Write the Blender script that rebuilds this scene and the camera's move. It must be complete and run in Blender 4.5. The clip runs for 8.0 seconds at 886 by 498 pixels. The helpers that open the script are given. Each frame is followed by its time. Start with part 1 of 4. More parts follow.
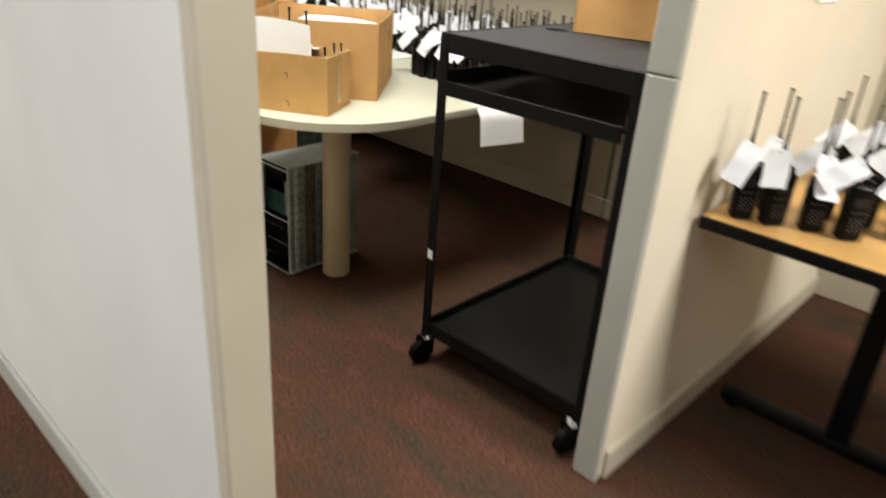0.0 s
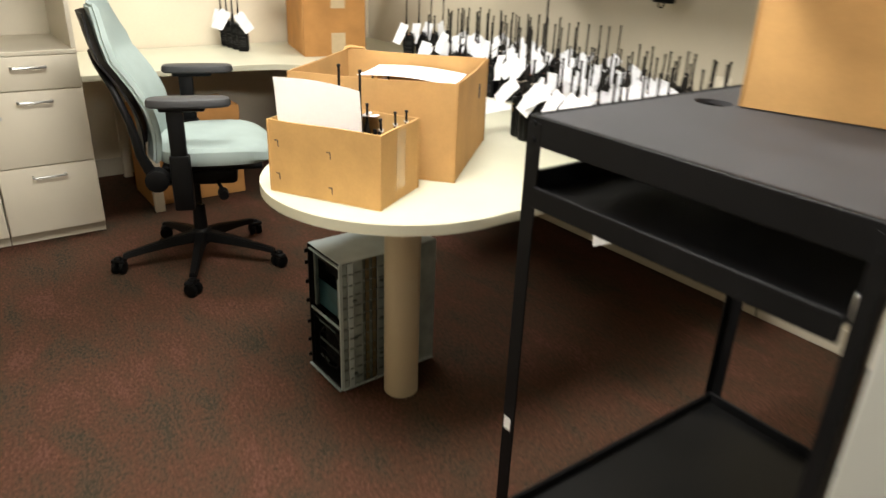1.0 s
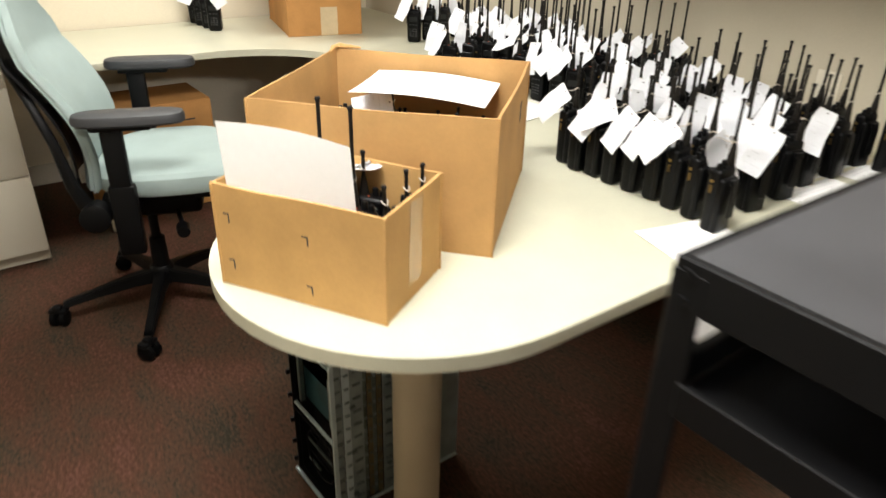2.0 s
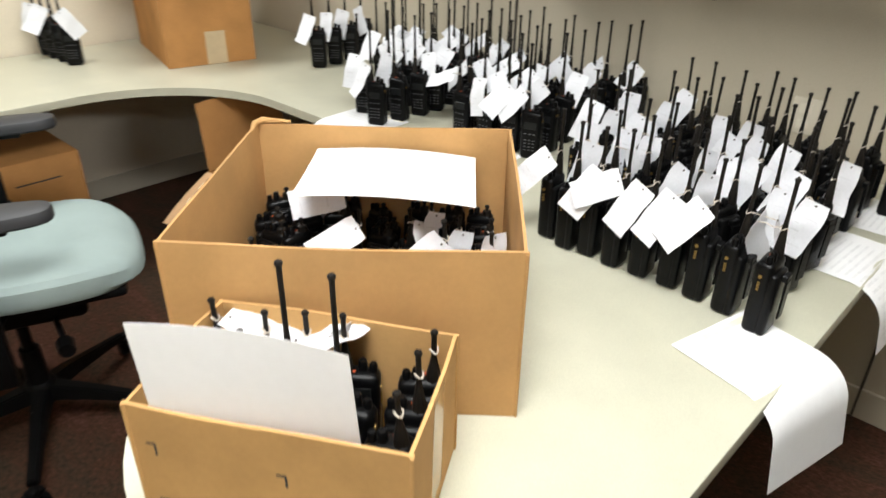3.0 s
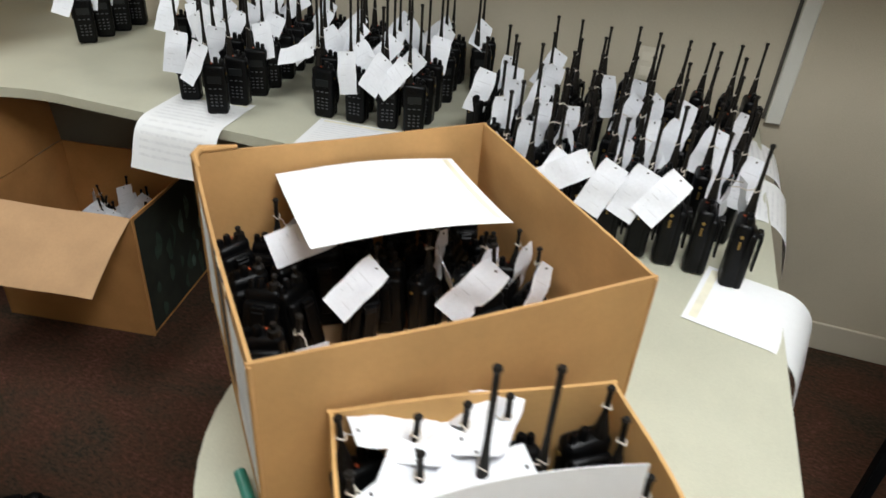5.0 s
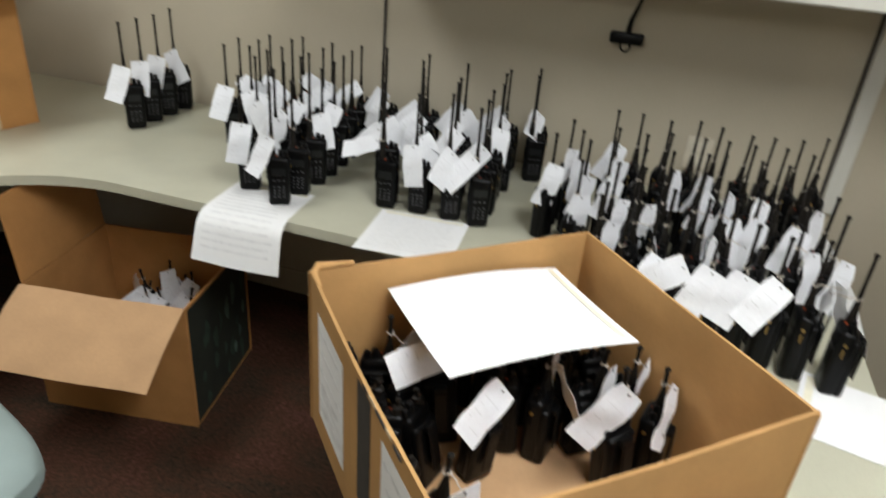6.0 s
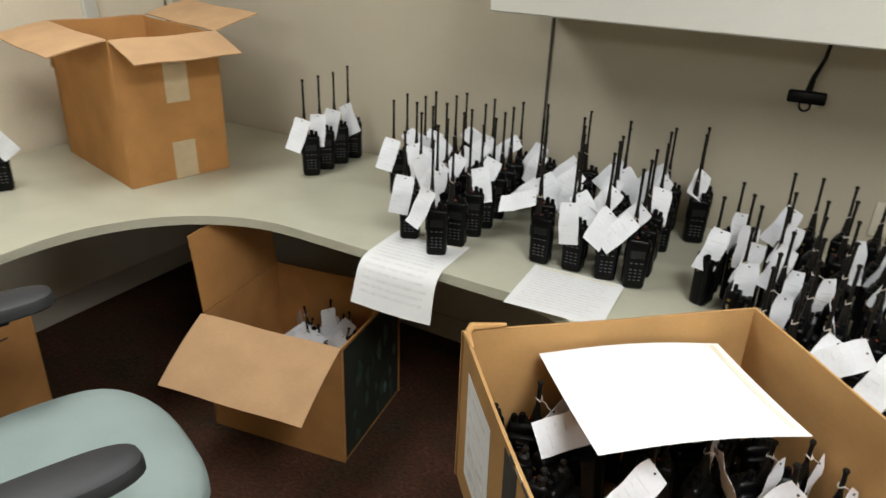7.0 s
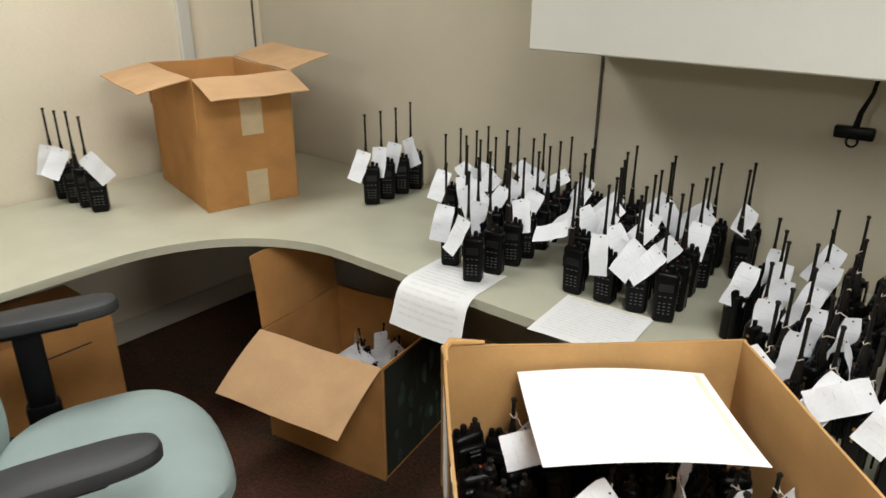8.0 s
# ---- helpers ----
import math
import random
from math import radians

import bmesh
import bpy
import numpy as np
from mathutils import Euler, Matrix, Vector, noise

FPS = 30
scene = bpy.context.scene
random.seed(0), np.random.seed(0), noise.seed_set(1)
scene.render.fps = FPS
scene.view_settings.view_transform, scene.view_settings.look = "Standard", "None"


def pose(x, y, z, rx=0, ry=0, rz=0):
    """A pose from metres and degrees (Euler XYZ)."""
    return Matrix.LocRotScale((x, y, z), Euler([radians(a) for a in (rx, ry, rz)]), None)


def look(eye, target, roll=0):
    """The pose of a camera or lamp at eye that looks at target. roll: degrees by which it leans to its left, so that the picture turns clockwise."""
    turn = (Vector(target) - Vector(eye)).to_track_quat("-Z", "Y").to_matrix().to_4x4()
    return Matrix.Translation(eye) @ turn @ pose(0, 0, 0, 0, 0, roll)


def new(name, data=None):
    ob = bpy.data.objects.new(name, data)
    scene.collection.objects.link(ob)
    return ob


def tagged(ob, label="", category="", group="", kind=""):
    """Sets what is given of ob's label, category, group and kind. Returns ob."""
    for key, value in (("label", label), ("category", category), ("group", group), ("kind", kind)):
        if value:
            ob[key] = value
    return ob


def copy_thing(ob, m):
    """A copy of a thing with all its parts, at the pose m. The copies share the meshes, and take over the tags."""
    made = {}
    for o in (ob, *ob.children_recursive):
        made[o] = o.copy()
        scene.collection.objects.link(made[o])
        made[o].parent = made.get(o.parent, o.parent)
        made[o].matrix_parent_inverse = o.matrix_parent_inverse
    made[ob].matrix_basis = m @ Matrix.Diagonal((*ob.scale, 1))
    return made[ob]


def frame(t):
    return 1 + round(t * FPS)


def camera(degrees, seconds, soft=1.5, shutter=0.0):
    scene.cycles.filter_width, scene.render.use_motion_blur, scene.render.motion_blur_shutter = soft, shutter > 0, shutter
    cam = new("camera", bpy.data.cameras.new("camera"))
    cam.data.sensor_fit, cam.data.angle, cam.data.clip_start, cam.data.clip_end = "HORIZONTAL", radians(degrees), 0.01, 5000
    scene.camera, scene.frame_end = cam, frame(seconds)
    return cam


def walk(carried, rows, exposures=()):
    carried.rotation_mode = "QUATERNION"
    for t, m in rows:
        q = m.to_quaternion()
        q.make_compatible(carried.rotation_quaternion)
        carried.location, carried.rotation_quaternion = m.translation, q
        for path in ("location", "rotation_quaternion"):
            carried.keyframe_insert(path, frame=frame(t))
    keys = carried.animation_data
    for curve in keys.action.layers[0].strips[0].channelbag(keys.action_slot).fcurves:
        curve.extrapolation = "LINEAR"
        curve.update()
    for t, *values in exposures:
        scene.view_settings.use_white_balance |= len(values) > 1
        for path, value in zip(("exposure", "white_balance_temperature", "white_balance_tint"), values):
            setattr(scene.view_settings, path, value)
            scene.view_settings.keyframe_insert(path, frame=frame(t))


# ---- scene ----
cam = camera(65.0, 8.0, 1.5, 0.6)
PATH = [
    (0, (2.048, -1.6056, 1.351), (0.8218, -0.2648, 0.514), 4.3),
    (0.5, (1.8377, -1.2604, 1.357), (0.4527, -0.0588, 0.557), 3.6),
    (1, (1.576, -1.0186, 1.37), (0.1049, 0.0679, 0.561), 2.2),
    (1.2, (1.464, -0.9006, 1.363), (-0.0292, 0.1474, 0.542), 3.0),
    (2.3, (0.809, -0.6281, 1.404), (-0.5832, 0.4524, 0.457), 0.4),
    (2.5, (0.7052, -0.5958, 1.418), (-0.6587, 0.5174, 0.469), -0.3),
    (3, (0.528, -0.523, 1.458), (-0.6809, 0.748, 0.498), 0.8),
    (3.5, (0.373, -0.5689, 1.475), (-0.6537, 0.8353, 0.489), 3.9),
    (4, (0.2428, -0.626, 1.49), (-0.5516, 0.909, 0.483), 2.7),
    (4.2, (0.1981, -0.6364, 1.486), (-0.4924, 0.9147, 0.43), 3.4),
    (5.3, (-0.0752, -0.622, 1.512), (-0.5192, 0.9977, 0.426), 4.2),
    (5.5, (-0.1302, -0.618, 1.526), (-0.5615, 1.0141, 0.453), 4.2),
    (6, (-0.2096, -0.6322, 1.548), (-0.6911, 1.0648, 0.607), 4.9),
    (6.5, (-0.246, -0.6416, 1.574), (-0.9859, 1.0134, 0.729), 3.0),
    (7, (-0.2235, -0.6304, 1.579), (-1.1191, 0.9406, 0.725), 2.0),
    (7.5, (-0.1331, -0.6015, 1.593), (-1.1797, 0.908, 0.801), 1.2),
    (8, (-0.0246, -0.5881, 1.589), (-1.1894, 0.8477, 0.825), 0.2),
]
EXPOSURES = [(0.0, 0.4, 6560, 10), (1.2, 0.7, 6700, 10), (2.5, 0.45, 6340, 10), (3.5, 0.15, 6080, 10), (4.2, -0.08, 5960, 9), (5.5, -0.25, 6060, 9), (7.0, -0.25, 6250, 9), (8.0, -0.2, 6300, 9)]
walk(cam, [(t, look(eye, target, roll)) for t, eye, target, roll in PATH], EXPOSURES)

# ---------------------------------------------------------------- light
world = bpy.data.worlds.new("world")
scene.world = world
world.use_nodes = True
world.node_tree.nodes["Background"].inputs[0].default_value = (0.9, 0.95, 1.0, 1)
world.node_tree.nodes["Background"].inputs[1].default_value = 0.01


def area_lamp(x, y, z, sx, sy, watts, colour):
    data = bpy.data.lights.new("troffer_lamp", "AREA")
    data.shape, data.size, data.size_y, data.energy, data.color = "RECTANGLE", sx, sy, watts, colour
    ob = new("troffer_lamp", data)
    ob.matrix_world = pose(x, y, z)
    return ob


WARM, COOL = (1.0, 0.98, 0.925), (0.93, 0.98, 1.0)
TROFFERS = [(0.3, -0.42, 55, WARM), (1.15, 0.75, 5, WARM), (-2.05, 0.22, 30, WARM), (-0.6, -3.8, 112, WARM), (1.9, -2.35, 31, COOL), (3.6, 0.3, 112, WARM)]
for lx, ly, watts, colour in TROFFERS:
    area_lamp(lx, ly, 2.56, 0.55, 1.15, watts, colour)


# ---------------------------------------------------------------- materials
def mat(name, base, rough=0.6, metal=0.0, var=0.12, scale=6.0, bump=0.0, bscale=200.0, fine=0.0, spec=0.5, coat=0.0, second=None, objrand=0.0):
    """A surface with variation at two scales and a fine relief."""
    m = bpy.data.materials.new(name)
    m.use_nodes = True
    nt = m.node_tree
    b = nt.nodes["Principled BSDF"]
    b.inputs["Roughness"].default_value, b.inputs["Metallic"].default_value = rough, metal
    b.inputs["Specular IOR Level"].default_value = spec
    b.inputs["Coat Weight"].default_value = coat
    tc = nt.nodes.new("ShaderNodeTexCoord")
    n1 = nt.nodes.new("ShaderNodeTexNoise")
    n1.inputs["Scale"].default_value, n1.inputs["Detail"].default_value = scale, 4
    nt.links.new(tc.outputs["Object"], n1.inputs["Vector"])
    n2 = nt.nodes.new("ShaderNodeTexNoise")
    n2.inputs["Scale"].default_value, n2.inputs["Detail"].default_value = bscale, 2
    nt.links.new(tc.outputs["Object"], n2.inputs["Vector"])
    r1 = nt.nodes.new("ShaderNodeMapRange")
    r1.inputs[1].default_value, r1.inputs[2].default_value, r1.inputs[3].default_value, r1.inputs[4].default_value = 0.3, 0.7, 0, 1
    nt.links.new(n1.outputs["Fac"], r1.inputs[0])
    mix = nt.nodes.new("ShaderNodeMix")
    mix.data_type = "RGBA"
    lo = tuple(c * (1 - var) for c in base) if second is None else second
    hi = tuple(min(1, c * (1 + var * 0.6)) for c in base)
    mix.inputs[6].default_value, mix.inputs[7].default_value = (*lo, 1), (*hi, 1)
    nt.links.new(r1.outputs[0], mix.inputs[0])
    out = mix.outputs[2]
    if fine or objrand:
        val = nt.nodes.new("ShaderNodeMapRange")
        val.inputs[1].default_value, val.inputs[2].default_value = 0.3, 0.7
        val.inputs[3].default_value, val.inputs[4].default_value = 1 - fine, 1 + fine
        nt.links.new(n2.outputs["Fac"], val.inputs[0])
        hsv = nt.nodes.new("ShaderNodeHueSaturation")
        nt.links.new(out, hsv.inputs["Color"])
        nt.links.new(val.outputs[0], hsv.inputs["Value"])
        out = hsv.outputs[0]
        if objrand:
            info = nt.nodes.new("ShaderNodeObjectInfo")
            rr = nt.nodes.new("ShaderNodeMapRange")
            rr.inputs[3].default_value, rr.inputs[4].default_value = 1 - objrand, 1 + objrand * 0.5
            nt.links.new(info.outputs["Random"], rr.inputs[0])
            h2 = nt.nodes.new("ShaderNodeHueSaturation")
            nt.links.new(out, h2.inputs["Color"])
            nt.links.new(rr.outputs[0], h2.inputs["Value"])
            out = h2.outputs[0]
    nt.links.new(out, b.inputs["Base Color"])
    rg = nt.nodes.new("ShaderNodeMapRange")
    rg.inputs[3].default_value, rg.inputs[4].default_value = max(0.05, rough - 0.08), min(1, rough + 0.08)
    nt.links.new(n1.outputs["Fac"], rg.inputs[0])
    nt.links.new(rg.outputs[0], b.inputs["Roughness"])
    if bump:
        bp = nt.nodes.new("ShaderNodeBump")
        bp.inputs["Strength"].default_value, bp.inputs["Distance"].default_value = bump, 0.002
        nt.links.new(n2.outputs["Fac"], bp.inputs["Height"])
        nt.links.new(bp.outputs[0], b.inputs["Normal"])
    return m


def carpet_material():
    m = bpy.data.materials.new("carpet")
    m.use_nodes = True
    nt = m.node_tree
    b = nt.nodes["Principled BSDF"]
    b.inputs["Roughness"].default_value, b.inputs["Specular IOR Level"].default_value = 0.95, 0.1
    tc = nt.nodes.new("ShaderNodeTexCoord")
    # broad patches of rust and olive, broken up by short streaks of loop pile
    turn = nt.nodes.new("ShaderNodeMapping")
    turn.inputs["Scale"].default_value, turn.inputs["Rotation"].default_value = (0.8, 1.9, 1), (0, 0, 0.5)
    nt.links.new(tc.outputs["Object"], turn.inputs["Vector"])
    big = nt.nodes.new("ShaderNodeTexNoise")
    big.inputs["Scale"].default_value, big.inputs["Detail"].default_value, big.inputs["Distortion"].default_value = 3.0, 8, 0.4
    big.inputs["Roughness"].default_value = 0.66
    nt.links.new(turn.outputs[0], big.inputs["Vector"])
    lengthen = nt.nodes.new("ShaderNodeMapping")
    lengthen.inputs["Scale"].default_value, lengthen.inputs["Rotation"].default_value = (62, 112, 1), (0, 0, 0.12)
    nt.links.new(tc.outputs["Object"], lengthen.inputs["Vector"])
    streak = nt.nodes.new("ShaderNodeTexNoise")
    streak.inputs["Scale"].default_value, streak.inputs["Detail"].default_value, streak.inputs["Roughness"].default_value = 1.0, 6, 0.75
    nt.links.new(lengthen.outputs[0], streak.inputs["Vector"])
    tuft = nt.nodes.new("ShaderNodeTexNoise")
    tuft.inputs["Scale"].default_value, tuft.inputs["Detail"].default_value, tuft.inputs["Roughness"].default_value = 420, 3, 0.8
    nt.links.new(tc.outputs["Object"], tuft.inputs["Vector"])
    shift = nt.nodes.new("ShaderNodeMath")
    shift.operation, shift.inputs[1].default_value, shift.inputs[2].default_value = "MULTIPLY_ADD", 0.75, -0.375
    nt.links.new(streak.outputs["Fac"], shift.inputs[0])
    hue = nt.nodes.new("ShaderNodeMath")
    hue.operation = "ADD"
    nt.links.new(shift.outputs[0], hue.inputs[0])
    nt.links.new(big.outputs["Fac"], hue.inputs[1])
    ramp = nt.nodes.new("ShaderNodeValToRGB")
    cr = ramp.color_ramp
    cr.elements[0].position, cr.elements[0].color = 0.34, (0.033, 0.028, 0.019, 1)
    cr.elements[1].position, cr.elements[1].color = 0.67, (0.084, 0.038, 0.027, 1)
    for position, colour in ((0.44, (0.055, 0.033, 0.021, 1)), (0.56, (0.067, 0.031, 0.019, 1))):
        e = cr.elements.new(position)
        e.color = colour
    nt.links.new(hue.outputs[0], ramp.inputs[0])
    add = nt.nodes.new("ShaderNodeMath")
    add.operation = "ADD"
    nt.links.new(tuft.outputs["Fac"], add.inputs[0])
    nt.links.new(streak.outputs["Fac"], add.inputs[1])
    mr = nt.nodes.new("ShaderNodeMapRange")
    mr.inputs[1].default_value, mr.inputs[2].default_value, mr.inputs[3].default_value, mr.inputs[4].default_value = 0.72, 1.28, 0.38, 1.62
    nt.links.new(add.outputs[0], mr.inputs[0])
    hsv = nt.nodes.new("ShaderNodeHueSaturation")
    nt.links.new(ramp.outputs[0], hsv.inputs["Color"])
    nt.links.new(mr.outputs[0], hsv.inputs["Value"])
    nt.links.new(hsv.outputs[0], b.inputs["Base Color"])
    bp = nt.nodes.new("ShaderNodeBump")
    bp.inputs["Strength"].default_value, bp.inputs["Distance"].default_value = 0.15, 0.002
    nt.links.new(tuft.outputs["Fac"], bp.inputs["Height"])
    nt.links.new(bp.outputs[0], b.inputs["Normal"])
    return m


CARPET = carpet_material()
FABRIC = mat("panel_fabric", (0.485, 0.435, 0.335), 0.9, var=0.06, scale=3, bump=0.35, bscale=420, fine=0.05, spec=0.2)
PAINTED = mat("cream_wall_paint", (0.74, 0.665, 0.525), 0.75, var=0.05, scale=2.5, bump=0.2, bscale=160, fine=0.03, spec=0.3)
FARWALL = mat("beige_wall_paint", (0.42, 0.39, 0.33), 0.8, var=0.05, scale=2.5, bump=0.1, bscale=160)
AISLEWALL = mat("pale_panel_fabric", (0.66, 0.65, 0.625), 0.85, var=0.05, scale=3, bump=0.12, bscale=420, fine=0.04, spec=0.25)
TRIM = mat("beige_metal_trim", (0.52, 0.47, 0.37), 0.5, var=0.06, scale=5, bump=0.05, bscale=300, spec=0.4)
GREYTRIM = mat("grey_metal_trim", (0.43, 0.43, 0.385), 0.5, var=0.06, scale=5, bump=0.05, bscale=300, spec=0.4)
CABINET = mat("cream_cabinet_paint", (0.66, 0.61, 0.50), 0.45, var=0.04, scale=4, bump=0.06, bscale=350, fine=0.02)
OVERHEAD = mat("pale_overhead_paint", (0.60, 0.59, 0.53), 0.5, var=0.04, scale=4, bump=0.06, bscale=350, fine=0.02)
LAMINATE = mat("cream_laminate", (0.56, 0.55, 0.43), 0.38, var=0.06, scale=9, bump=0.03, bscale=500, fine=0.05, spec=0.45)
LEGPAINT = mat("tan_leg_paint", (0.50, 0.42, 0.29), 0.4, var=0.05, scale=7, fine=0.02)
CARD = mat("cardboard", (0.49, 0.283, 0.112), 0.85, var=0.14, scale=9, bump=0.08, bscale=130, fine=0.025, spec=0.2, objrand=0.06)
CARDY = mat("yellow_cardboard", (0.56, 0.335, 0.13), 0.85, var=0.12, scale=9, bump=0.08, bscale=130, fine=0.025, spec=0.2, objrand=0.05)
CARDO = mat("orange_cardboard", (0.50, 0.25, 0.085), 0.85, var=0.14, scale=9, bump=0.08, bscale=130, fine=0.025, spec=0.2, objrand=0.05)
CARDIN = mat("cardboard_inside", (0.56, 0.35, 0.187), 0.85, var=0.1, scale=9, bump=0.08, bscale=130, fine=0.025, spec=0.2, objrand=0.05)
TAPE = mat("paper_tape", (0.60, 0.47, 0.29), 0.5, var=0.08, scale=20, fine=0.04)
CLEARTAPE = mat("clear_tape_on_card", (0.54, 0.34, 0.15), 0.16, var=0.08, scale=30, fine=0.02)
DARKPRINT = mat("dark_print", (0.05, 0.045, 0.04), 0.8, var=0.3, scale=60)
GREENPRINT = mat("green_print", (0.04, 0.065, 0.045), 0.8, var=0.3, scale=40)
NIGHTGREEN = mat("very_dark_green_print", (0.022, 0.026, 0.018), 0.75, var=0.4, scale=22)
LEAFPRINT = mat("pale_green_print", (0.09, 0.14, 0.11), 0.8, var=0.4, scale=50)
PAPER = mat("white_paper", (0.88, 0.88, 0.88), 0.75, var=0.03, scale=8, bump=0.05, bscale=80, fine=0.01, spec=0.3)
TAGPAPER = mat("tag_card", (0.79, 0.80, 0.83), 0.7, var=0.05, scale=25, fine=0.02, spec=0.3, objrand=0.1)
INK = mat("grey_print", (0.81, 0.81, 0.815), 0.8, var=0.2, scale=90)
TAGINK = mat("tag_print", (0.72, 0.725, 0.75), 0.8, var=0.1, scale=90)
PALEINK = mat("pale_grey_print", (0.815, 0.815, 0.82), 0.8, var=0.1, scale=90)
STRING = mat("pale_string", (0.56, 0.50, 0.42), 0.85, var=0.15, scale=80)
PLASTIC = mat("black_plastic", (0.0026, 0.0026, 0.0028), 0.32, var=0.2, scale=30, bump=0.12, bscale=900, spec=0.15)
RUBBER = mat("black_rubber", (0.0026, 0.0026, 0.0026), 0.5, var=0.2, scale=40, spec=0.09)
KEYGREY = mat("grey_keys", (0.09, 0.09, 0.095), 0.45, var=0.2, scale=60)
SCREEN = mat("dark_screen", (0.009, 0.010, 0.010), 0.3, var=0.1, scale=30, spec=0.3)
ANTENNA = mat("worn_antenna_rubber", (0.012, 0.010, 0.008), 0.5, var=0.4, scale=60, spec=0.15)
TEALSTEEL = mat("teal_tinted_steel", (0.04, 0.12, 0.14), 0.35, metal=0.5, var=0.3, scale=20)
BRASS = mat("brass_contact", (0.36, 0.24, 0.08), 0.45, metal=1.0, var=0.1, scale=50)
ORANGE = mat("orange_button", (0.42, 0.07, 0.02), 0.5, var=0.1, scale=40)
# powder coat of the cart; also the painted-in shade inside the computer case
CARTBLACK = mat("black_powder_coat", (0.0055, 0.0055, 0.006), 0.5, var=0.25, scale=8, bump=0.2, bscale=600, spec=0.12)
# darker than the cart top: the shade below it is in this colour
SHELFBLACK = mat("scuffed_black_steel", (0.0065, 0.0065, 0.0065), 0.38, var=0.4, scale=7, bump=0.15, bscale=400, fine=0.1, spec=0.3)
CARTMAT = mat("ribbed_black_mat", (0.046, 0.046, 0.050), 0.6, var=0.2, scale=9, bump=0.3, bscale=500, fine=0.1, spec=0.2)
DULLZINC = mat("dull_galvanised_steel", (0.15, 0.19, 0.18), 0.4, metal=0.6, var=0.5, scale=18, bump=0.1, bscale=200)
PALEZINC = mat("pale_zinc_sheet", (0.50, 0.60, 0.62), 0.4, metal=0.15, var=0.15, scale=10, bump=0.05, bscale=200)
TARNISHED = mat("tarnished_steel", (0.20, 0.16, 0.09), 0.45, metal=0.5, var=0.4, scale=30)
STEEL = mat("brushed_steel", (0.55, 0.55, 0.54), 0.35, metal=1.0, var=0.1, scale=40)
ZINC = mat("galvanised_steel", (0.34, 0.41, 0.41), 0.42, metal=0.5, var=0.3, scale=14, bump=0.1, bscale=200)
TEAL = mat("teal_upholstery", (0.36, 0.44, 0.425), 0.9, var=0.08, scale=7, bump=0.35, bscale=700, fine=0.06, spec=0.2)
CHAIRBLACK = mat("black_nylon", (0.0032, 0.0032, 0.0035), 0.45, var=0.2, scale=12, bump=0.1, bscale=500, spec=0.15)
ARMPAD = mat("grey_black_urethane", (0.033, 0.034, 0.037), 0.5, var=0.15, scale=14, bump=0.12, bscale=500)
WOOD = mat("orange_wood_laminate", (0.62, 0.36, 0.12), 0.4, var=0.18, scale=5, fine=0.06, bscale=60)
CEILING = mat("white_ceiling_tile", (0.55, 0.54, 0.52), 0.9, var=0.05, scale=12, bump=0.3, bscale=120)
SEAM = mat("dark_seam", (0.06, 0.052, 0.042), 0.8, var=0.2, scale=30)
TEALPLASTIC = mat("teal_plastic", (0.03, 0.22, 0.16), 0.4, var=0.1, scale=40)
IVORY = mat("ivory_plastic", (0.60, 0.55, 0.44), 0.4, var=0.05, scale=30)
YELLOWISH = mat("pale_yellow_print", (0.84, 0.80, 0.64), 0.7, var=0.08, scale=40)
WHITETAPE = mat("white_sticker", (0.8, 0.8, 0.78), 0.5, var=0.05, scale=60)


# ---------------------------------------------------------------- mesh helpers
def box_bm(size, centre=(0, 0, 0), bevel=0.0, seg=1, bm=None, m=None):
    """Adds a block to a bmesh (a new one by default)."""
    bm = bm or bmesh.new()
    got = bmesh.ops.create_cube(bm, size=1.0)["verts"]
    for v in got:
        v.co = Vector((v.co.x * size[0] + centre[0], v.co.y * size[1] + centre[1], v.co.z * size[2] + centre[2]))
    if bevel:
        edges = list({e for v in got for e in v.link_edges})
        r = bmesh.ops.bevel(bm, geom=edges, offset=bevel, segments=seg, affect="EDGES", profile=0.5)
        got = list({v for f in r["faces"] for v in f.verts} | {v for v in got if v.is_valid})
    if m is not None:
        for v in got:
            v.co = m @ v.co
    return bm


def tube_bm(points, radius, sides=10, bm=None, cap=True):
    """A round bar along points; radius is one number or one a point."""
    bm = bm or bmesh.new()
    points = [Vector(p) for p in points]
    radii = radius if isinstance(radius, (list, tuple)) else [radius] * len(points)
    rings, last = [], None
    for i, p in enumerate(points):
        a, c = points[max(i - 1, 0)], points[min(i + 1, len(points) - 1)]
        d = (c - a).normalized()
        side = last if last is not None and abs(last.dot(d)) < 0.95 else (Vector((1, 0, 0)) if abs(d.x) < 0.9 else Vector((0, 1, 0)))
        u = (side - d * side.dot(d)).normalized()
        last = u
        w = d.cross(u)
        rings.append([bm.verts.new(p + (u * math.cos(k * math.tau / sides) + w * math.sin(k * math.tau / sides)) * radii[i]) for k in range(sides)])
    for r, s in zip(rings, rings[1:]):
        for k in range(sides):
            bm.faces.new((r[k], r[(k + 1) % sides], s[(k + 1) % sides], s[k]))
    if cap:
        bm.faces.new(rings[0][::-1])
        bm.faces.new(rings[-1])
    return bm


